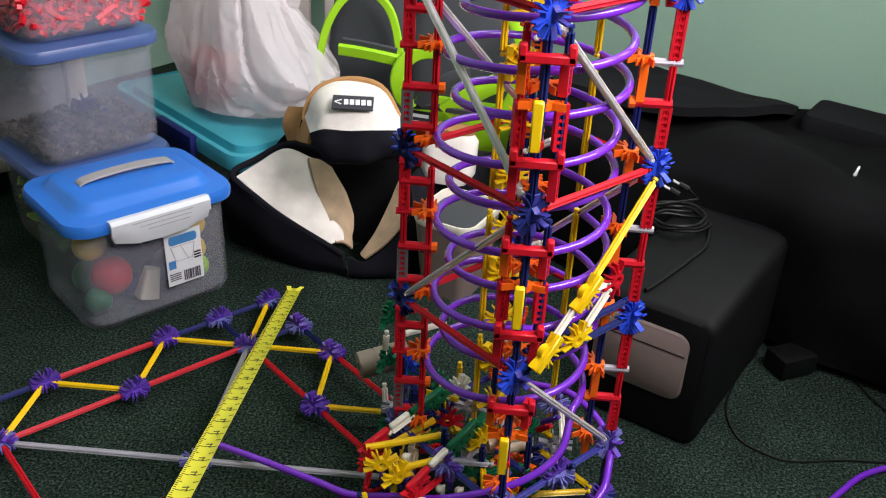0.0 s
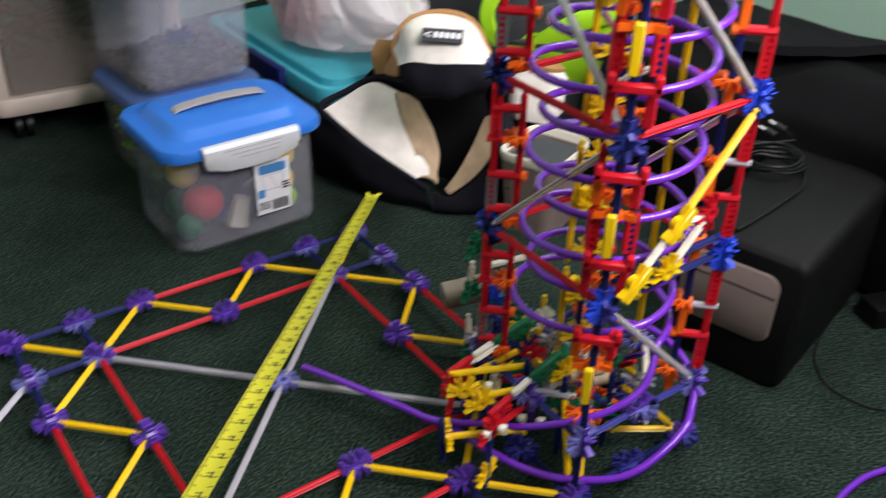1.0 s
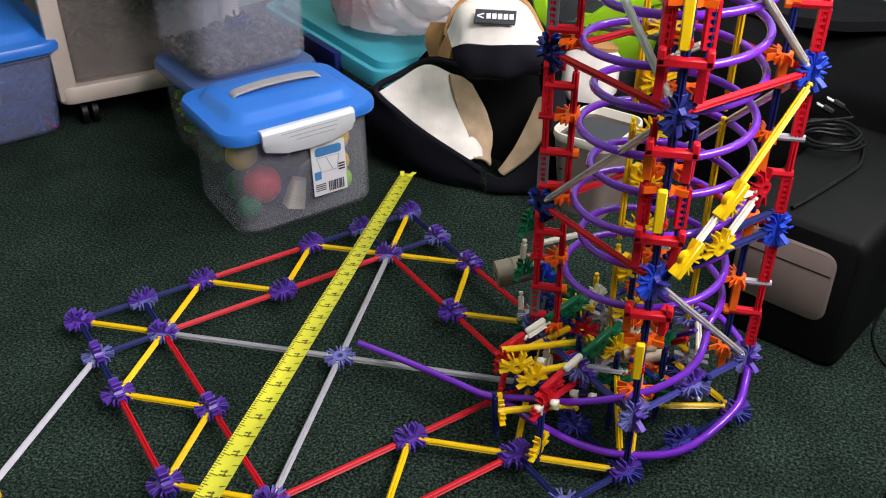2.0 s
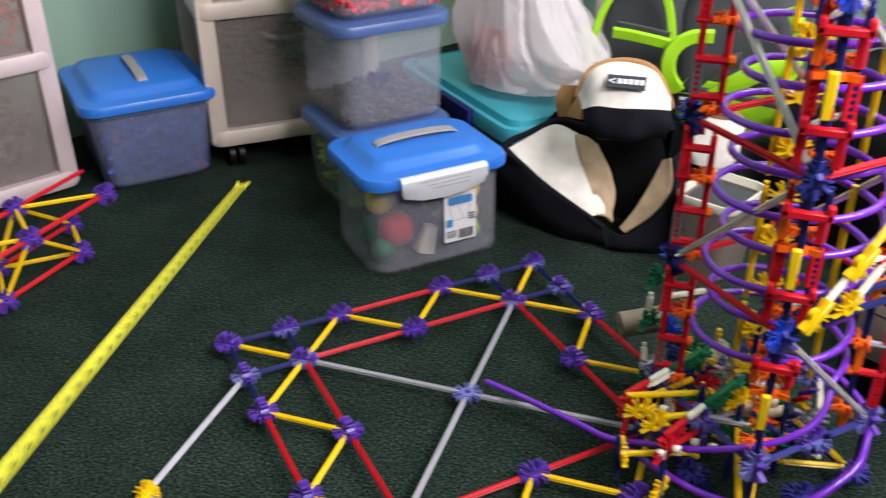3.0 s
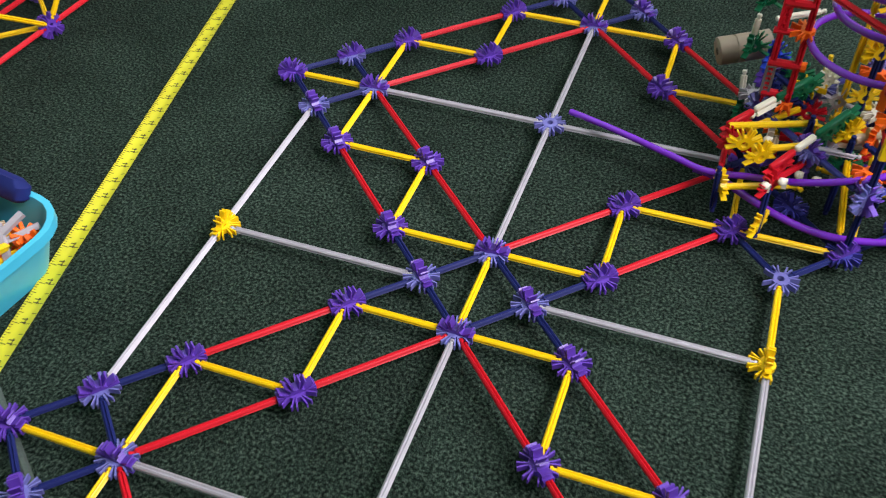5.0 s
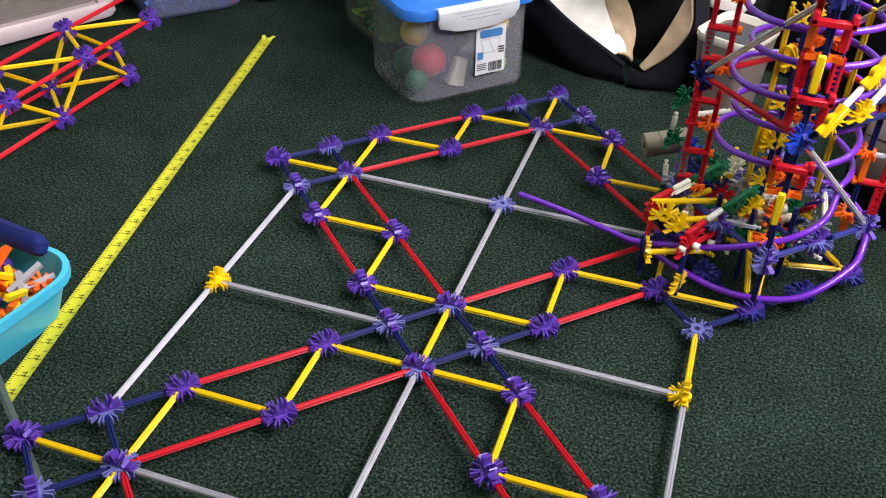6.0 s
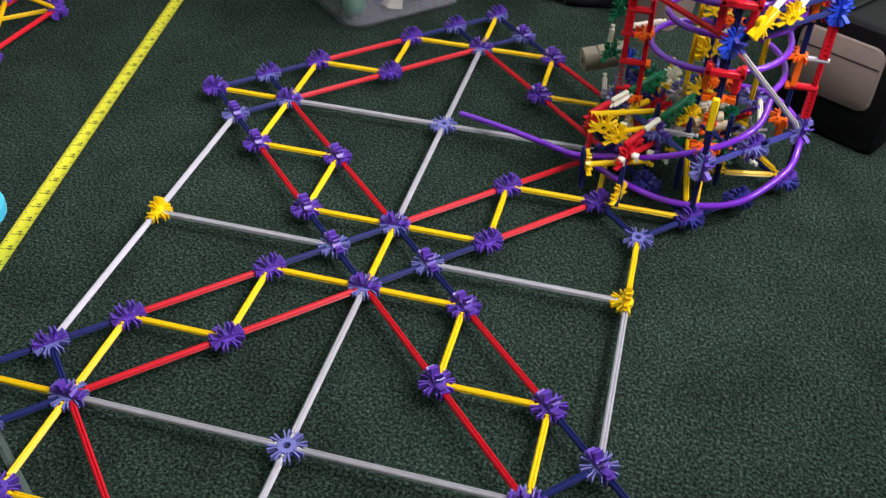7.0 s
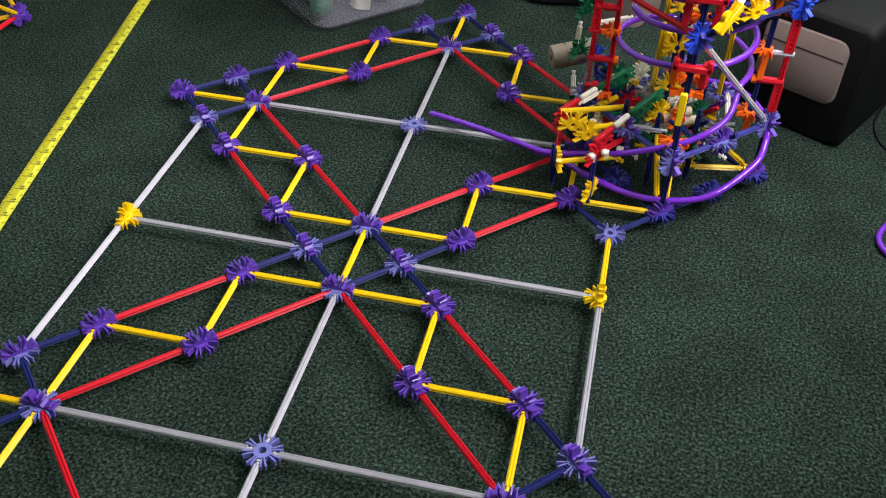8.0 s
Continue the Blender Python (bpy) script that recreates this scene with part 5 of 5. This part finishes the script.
    for dz, w, h in ((0.008, 0.026, 0.005), (-0.005, 0.022, 0.009)):
        bm = bmesh.new()
        box(bm, w, 0.002, h, q @ Matrix.Translation((0, -0.002, dz)))
        part("tag_mark", bm, "paper", tag)
    bm = bmesh.new()
    loft(bm, [rim(0.20, 0.10, 0.04, 0.06), rim(0.24, 0.14, 0.05, 0.10), rim(0.24, 0.14, 0.05, 0.34), rim(0.18, 0.10, 0.04, 0.42)], m=pose(0.225, 1.075, -0.056))
    nv = part("rear_bag", bm, "canvas_blue", None)
    nv.name = "duffel_bag"
    tagged(nv, "dark blue cloth bag standing behind the backpack", "bag")


backpack()


def small_pouch():
    ob = thing("canvas_pouch", "small cream canvas pouch with a tan edge", "pouch")
    bm = bmesh.new()
    m = pose(0.222, 0.802, 0.145, -15, 0, -10)
    loft(bm, [rim(0.06, 0.04, 0.02, -0.05), rim(0.086, 0.05, 0.024, -0.03), rim(0.086, 0.05, 0.024, 0.02), rim(0.06, 0.04, 0.02, 0.035)], m=m)
    part("body", bm, "canvas_white", ob)
    bm = bmesh.new()
    loft(bm, [rim(0.07, 0.05, 0.024, 0.028), rim(0.074, 0.054, 0.025, 0.034), rim(0.05, 0.03, 0.012, 0.042)], m=m)
    part("edge", bm, "canvas_tan", ob)
    bm = bmesh.new()
    loft(bm, [rim(0.07, 0.06, 0.02, -0.150), rim(0.09, 0.06, 0.03, -0.14), rim(0.09, 0.06, 0.03, -0.05), rim(0.08, 0.06, 0.02, -0.045)], m=pose(0.226, 0.812, 0.152))
    part("lower_part", bm, "canvas_navy", ob)


small_pouch()


def sand_box():
    ob = thing("open_box", "sand-coloured open plastic box with a white rim", "box", pose(0.246, 0.651, 0.0, 0, 0, -24))
    bm = bmesh.new()
    w, d, h = 0.092, 0.11, 0.124
    loft(bm, [rim(w - 0.02, d - 0.02, 0.015, 0), rim(w, d, 0.02, h - 0.012), rim(w - 0.006, d - 0.006, 0.018, h - 0.012), rim(w - 0.026, d - 0.026, 0.012, 0.004)])
    part("body", bm, "panel", ob)
    bm = bmesh.new()
    loft(bm, [rim(w, d, 0.02, h - 0.013), rim(w + 0.005, d + 0.005, 0.022, h - 0.006), rim(w + 0.003, d + 0.003, 0.021, h), rim(w - 0.002, d - 0.002, 0.019, h), rim(w - 0.006, d - 0.006, 0.018, h - 0.013)], False, False)
    part("rim", bm, "white", ob, "white rim")
    # added sheet, its dark grey stands in for shade inside the box
    bm = bmesh.new()
    loft(bm, [rim(w - 0.012, d - 0.012, 0.016, h - 0.030), rim(w - 0.010, d - 0.010, 0.016, h - 0.016), rim(w - 0.030, d - 0.030, 0.010, h - 0.013)])
    part("filling", bm, "mesh_grey", ob, "dark grey sheet added for the shaded inside of the box")
    bm = bmesh.new()
    box(bm, 0.06, 0.001, 0.002, Matrix.Translation((0.0, -d / 2 + 0.0035, 0.085)))
    box(bm, 0.06, 0.001, 0.002, Matrix.Translation((0.0, -d / 2 + 0.0045, 0.068)))
    part("groove", bm, "black", ob)


sand_box()


# ---------------------------------------------------------------- truss by the wall
truss = thing("truss", "box truss of red and yellow toy rods on the carpet", "toy truss")


def chord(k, i):
    ax = Vector((0.012, 0.150, 0))
    base = {1: Vector((-0.628, 0.402, 0.098)), 2: Vector((-0.712, 0.470, 0.098)), 3: Vector((-0.651, 0.354, 0.020)), 4: Vector((-0.724, 0.424, 0.020))}[k]
    return base - ax * i


for k in (1, 2, 3, 4):
    for i in range(5):
        p = chord(k, i)
        if not (k == 2 and i == 0):
            hub(truss, p, "purple", ALL, rx=90, rz=85)
            hub(truss, p, "purple", (0, 1, 2, 3, 4), ry=30, rz=20)
        rod(truss, p, chord(k, i + 1), "red")
for i in range(5):
    for a, b in (((2, i + 1), (1, i)), ((2, i + 1), (1, i + 1)), ((1, i + 1), (3, i)), ((1, i + 1), (3, i + 1)), ((3, i), (4, i)), ((2, i + 1), (4, i)), ((2, i + 1), (4, i + 1)), ((4, i + 1), (3, i))):
        pa, pb = chord(*a), chord(*b)
        if (pa - pb).length < 0.16:
            rod(truss, pa, pb, "yellow")


# ---------------------------------------------------------------- turquoise tub of loose parts
TUB = pose(-0.506, -0.226, 0.0, 0, 0, -9)
tub_ob = thing("toy_tub", "turquoise tub of loose toy parts with its navy lid open", "tub", TUB)
M["turquoise"] = mat("turquoise_plastic", (0.06, 0.46, 0.66), 0.35, vary=0.05, vary2=0.05)
bm = bmesh.new()
loft(bm, [rim(0.17, 0.21, 0.03, 0), rim(0.20, 0.24, 0.04, 0.052), rim(0.212, 0.252, 0.044, 0.053), rim(0.212, 0.252, 0.044, 0.064), rim(0.20, 0.24, 0.04, 0.064), rim(0.165, 0.205, 0.03, 0.005)])
part("tub", bm, "turquoise", tub_ob)
bm = bmesh.new()
loft(bm, [rim(0.16, 0.014, 0.006, 0), rim(0.168, 0.020, 0.008, 0.004), rim(0.168, 0.020, 0.008, 0.016), rim(0.15, 0.012, 0.005, 0.022)], m=pose(-0.03, 0.112, 0.060, -30, 0, 0))
part("lid", bm, "navy", tub_ob, "navy lid folded back")
heap("toy_pieces", "mixed toy connectors and rods in a turquoise tub", ["yellow", "orange", "red", "yellow", "tan", "purple"], 0.168, 0.205, 0.012, 0.042, 150, "hub", TUB, 41, 0.026)
heap("toy_pieces", "mixed toy rods in a turquoise tub", ["yellow", "orange", "grey", "white", "yellow"], 0.168, 0.205, 0.03, 0.032, 110, "rod", TUB, 42, 0.05)
for x, y, z, r, c in ((0.035, 0.035, 0.054, 0.024, "red"), (0.062, -0.005, 0.056, 0.021, "yellow"), (0.0, -0.05, 0.046, 0.022, "orange")):
    bm = bmesh.new()
    bmesh.ops.create_icosphere(bm, subdivisions=3, radius=r, matrix=TUB @ Matrix.Translation((x, y, z)))
    tagged(part("toy_ball", bm, c), {"red": "red", "yellow": "yellow", "orange": "orange"}[c] + " plastic ball among loose parts in a tub", "ball", "balls in the tub")

# loose carpet piece whose edge shows beside the frame
bm = bmesh.new()
sa, sb = Vector((-0.42, -0.245, 0)), Vector((-0.193, -0.42, 0))
sd = (sb - sa).normalized()
sn = Vector((sd.y, -sd.x, 0))
c = sa + sn * 0.5 + sd * 0.1
box(bm, 1.6, 1.0, 0.008, Matrix.Translation((c.x, c.y, 0.004)) @ Matrix.Rotation(math.atan2(sd.y, sd.x), 4, "Z"))
mat_ob = tagged(part("floor_mat", bevelled(bm, 0.002), "carpet", smooth=0), "green carpet mat with a pale bound edge lying on the carpet", "mat")
M["binding"] = mat("grey_green_binding", (0.06, 0.085, 0.075), 0.9, vary=0.4, scale=240, bump=0.6, vary2=0.2, dist=0.003)
bm = bmesh.new()
pipe(bm, [sa - sd * 0.7 + Vector((0, 0, 0.005)), sa + Vector((0, 0, 0.005)), sb + Vector((0, 0, 0.005)), sb + sd * 0.6 + Vector((0, 0, 0.005))], 0.005, 8)
part("binding", bm, "binding", mat_ob, "pale bound edge")

# loose purple tube and black cables on the carpet
bm = bmesh.new()
pipe(bm, spline([(0.600, 0.090, 0.004), (0.572, 0.125, 0.004), (0.575, 0.160, 0.004), (0.610, 0.202, 0.004), (0.655, 0.231, 0.004), (0.692, 0.268, 0.004), (0.730, 0.302, 0.004), (0.781, 0.325, 0.004), (0.860, 0.350, 0.004)], 8), 0.0036, 10)
tagged(part("loose_tube", bm, "tube"), "loose curved purple tube lying on the carpet", "tube")
bm = bmesh.new()
pipe(bm, spline([(0.66, 0.53, 0.0015), (0.622, 0.47, 0.0015), (0.596, 0.405, 0.0015), (0.599, 0.352, 0.0015), (0.622, 0.328, 0.0015), (0.656, 0.317, 0.0015), (0.734, 0.328, 0.0015), (0.84, 0.32, 0.0015), (0.94, 0.25, 0.0015)], 8), 0.0014, 6)
tagged(part("cable", bm, "black"), "thin black cable lying on the carpet", "cable")
bm = bmesh.new()
pipe(bm, spline([(0.70, 0.555, 0.02), (0.745, 0.575, 0.004), (0.768, 0.545, 0.003), (0.774, 0.490, 0.003), (0.80, 0.42, 0.003), (0.88, 0.36, 0.003)], 8), 0.0012, 6)
tagged(part("cable", bm, "black"), "thin black cable lying on the carpet", "cable")
bm = bmesh.new()
box(bm, 0.055, 0.040, 0.030, pose(0.694, 0.500, 0.015, 0, 0, 25))
tagged(part("power_adapter", bevelled(bm, 0.006), "black"), "black power adapter on the carpet", "adapter")

# silver plug on the couch with its thin wire hanging over the edge
plug = thing("jack_plug", "silver jack plug with a thin black wire on the couch", "plug")
bm = bmesh.new()
pa, pd = Vector((0.758, 0.622, 0.228)), Vector((0.35, 0.30, 0.86)).normalized()
pipe(bm, [pa, pa + pd * 0.005, pa + pd * 0.005, pa + pd * 0.012, pa + pd * 0.014], [0.0026, 0.0026, 0.0019, 0.0019, 0.0008], 10)
part("tip", bm, "silver", plug, "silver tip")
bm = bmesh.new()
pipe(bm, spline([pa, pa + Vector((-0.008, -0.012, -0.006)), (0.744, 0.604, 0.205), (0.736, 0.594, 0.165), (0.728, 0.585, 0.10), (0.724, 0.570, 0.02), (0.726, 0.552, 0.003)], 8), 0.0013, 6)
part("wire", bm, "black", plug, "thin black wire")

# coiled cable lying on the black box, its plugs turned up, and a strap beside it
lead = thing("coiled_cable", "coiled black cable with metal plugs on the black box", "cable")
bm = bmesh.new()
loop = []
for i in range(76):
    a = 2 * math.pi * i / 22
    loop.append((0.530 + (0.036 + 0.004 * math.sin(i * 0.37)) * math.cos(a), 0.556 + (0.030 + 0.004 * math.cos(i * 0.53)) * math.sin(a), 0.1705 + 0.00022 * i + 0.002 * math.sin(i * 0.7) ** 2))
loop += [(0.560, 0.600, 0.188), (0.548, 0.612, 0.196)]
pipe(bm, loop, 0.0019, 7)
part("coil", bm, "black", lead, "glossy black loops")
for p in ((0.548, 0.612, 0.196), (0.536, 0.606, 0.190)):
    bm = bmesh.new()
    p = Vector(p)
    pipe(bm, [p, p + Vector((-0.012, 0.004, 0.005))], 0.0042, 8)
    end = part("plug", bm, "black", lead)
    bm = bmesh.new()
    for k in (-1, 1):
        pipe(bm, [p + Vector((-0.012, 0.004 + k * 0.002, 0.005)), p + Vector((-0.020, 0.007 + k * 0.002, 0.008))], 0.0011, 6)
    part("prong", bm, "silver", end, "bright metal prongs")
bm = bmesh.new()
pipe(bm, spline([(0.572, 0.560, 0.173), (0.560, 0.510, 0.1708), (0.535, 0.470, 0.1706), (0.492, 0.412, 0.1706), (0.470, 0.385, 0.1708)], 8), 0.0026, 7)
part("tail", bm, "black", lead)

# pale uprights of a rack in the corner
rack = thing("rack", "rack with pale pinkish uprights in the corner", "rack")
M["rack"] = mat("pale_rack_paint", (0.55, 0.46, 0.42), 0.5, vary=0.06, vary2=0.08)
for x, y in ((-0.088, 1.215), (-0.034, 1.200)):
    bm = bmesh.new()
    box(bm, 0.022, 0.022, 0.75, Matrix.Translation((x, y, 0.375)))
    part("upright", bevelled(bm, 0.003), "rack", rack)
bm = bmesh.new()
box(bm, 0.30, 0.14, 0.016, pose(-0.15, 1.315, 0.30, 0, 0, -12))
part("shelf", bevelled(bm, 0.002), "rack", rack)
bm = bmesh.new()
loft(bm, [rim(0.10, 0.09, 0.02, 0), rim(0.11, 0.10, 0.025, 0.10), rim(0.08, 0.07, 0.02, 0.24)], m=pose(-0.13, 1.33, 0.3085, 0, 0, 10))
tagged(part("cloth_bundle", bm, "canvas_blue"), "dark bundle of cloth on the rack shelf", "cloth")

# outlet plate on the wall behind the bins
bm = bmesh.new()
op = room(0, 1.02, 0.36)
box(bm, 0.008, 0.075, 0.115, Matrix.Translation(op + E1 * 0.004) @ Matrix.Rotation(math.atan2(E1.y, E1.x), 4, "Z"))
tagged(part("wall_outlet", bevelled(bm, 0.003), "latch"), "white outlet plate on the green wall", "outlet", kind="structure")

# ---------------------------------------------------------------- steel tape
TAPE_L = 0.95
tape = thing("tape_measure", "yellow steel measuring tape blade with black marks", "measuring tape")
bm = bmesh.new()
W = 0.0195
n, k = 24, 8
vs = []
for i in range(n + 1):
    y = -TAPE_L * i / n
    vs.append([bm.verts.new((W * (j / k - 0.5), y, 0.0022 * (2 * j / k - 1) ** 2)) for j in range(k + 1)])
for i in range(n):
    for j in range(k):
        bm.faces.new((vs[i][j], vs[i][j + 1], vs[i + 1][j + 1], vs[i + 1][j]))
bmesh.ops.solidify(bm, geom=bm.faces, thickness=0.0003)
part("blade", bm, "tape", tape)
bm = bmesh.new()
for i in range(1, 300):
    y = -i * 0.0254 / 8
    ln = 0.0085 if i % 8 == 0 else (0.006 if i % 4 == 0 else 0.0035)
    for side in (-1, 1):
        if side == 1 and i % 4:
            continue
        x = side * (W / 2 - ln / 2)
        zz = 0.0022 * (2 * abs(x) / W) ** 2 + 0.0010
        box(bm, ln * 0.8, 0.00055, 0.0003, Matrix.Translation((x, y, zz)) @ Matrix.Rotation(-side * 0.25, 4, "Y"))
for i in range(1, 37):
    y = -i * 0.0254 + 0.006
    for q in range(2 if i > 9 else 1):
        box(bm, 0.0056, 0.0011, 0.0003, Matrix.Translation((0.0005, y - q * 0.0042, 0.0005)))
        box(bm, 0.0012, 0.0034, 0.0003, Matrix.Translation((0.0020, y - q * 0.0042, 0.0006)))
tagged(part("scale", bm, "tape_ink", tape, "black scale marks"), kind="stuff")
bm = bmesh.new()
for s in (-1, 1):
    box(bm, 0.0062, 0.020, 0.0008, Matrix.Translation((s * 0.0068, 0.005, 0.0024)) @ Matrix.Rotation(-s * 0.24, 4, "Z"))
box(bm, 0.014, 0.0012, 0.007, Matrix.Translation((0, 0.0045, -0.0005)))
part("end_hook", bm, "tape", tape, "forked end hook")

# seconds, tip, a second point on the blade
TAPE = [
    (0, (0.032, 0.545, 0.030), (0.059, 0.017, 0.160)),
    (0.5, (0.035, 0.535, 0.030), (0.058, -0.010, 0.160)),
    (1, (0.006, 0.615, 0.030), (0.035, -0.083, 0.160)),
    (1.2, (-0.005, 0.610, 0.040), (0.028, -0.119, 0.160)),
    (1.75, (-0.010, 0.580, 0.050), (0.022, -0.125, 0.165)),
    (2.3, (-0.027, 0.511, 0.060), (-0.003, -0.139, 0.170)),
    (2.5, (-0.088, 0.372, 0.050), (-0.021, -0.164, 0.190)),
    (2.7, (-0.187, 0.282, 0.060), (-0.094, -0.166, 0.180)),
    (2.9, (-0.371, 0.402, 0.080), (-0.175, -0.222, 0.215)),
    (3, (-0.455, 0.501, 0.090), (-0.233, -0.231, 0.215)),
    (3.1, (-0.547, 0.626, 0.090), (-0.330, -0.161, 0.170)),
    (3.3, (-0.640, 0.768, 0.080), (-0.413, -0.096, 0.140)),
    (3.5, (-0.561, 0.661, 0.035), (-0.446, -0.081, 0.070)),
    (3.8, (-0.515, 0.562, 0.004), (-0.425, -0.109, 0.012)),
    (4.2, (-0.529, 0.584, 0.002), (-0.394, -0.200, 0.002)),
    (8, (-0.529, 0.584, 0.002), (-0.394, -0.200, 0.002)),
]


def blade_pose(tip, second):
    tip, second = Vector(tip), Vector(second)
    y = (tip - second).normalized()
    x = y.cross(Vector((0, 0, 1))).normalized()
    z = x.cross(y)
    m = Matrix((x, y, z)).transposed().to_4x4()
    m.translation = tip
    return m


def motions():
    walk(tape, [(t, blade_pose(a, b)) for t, a, b in TAPE])


motions()
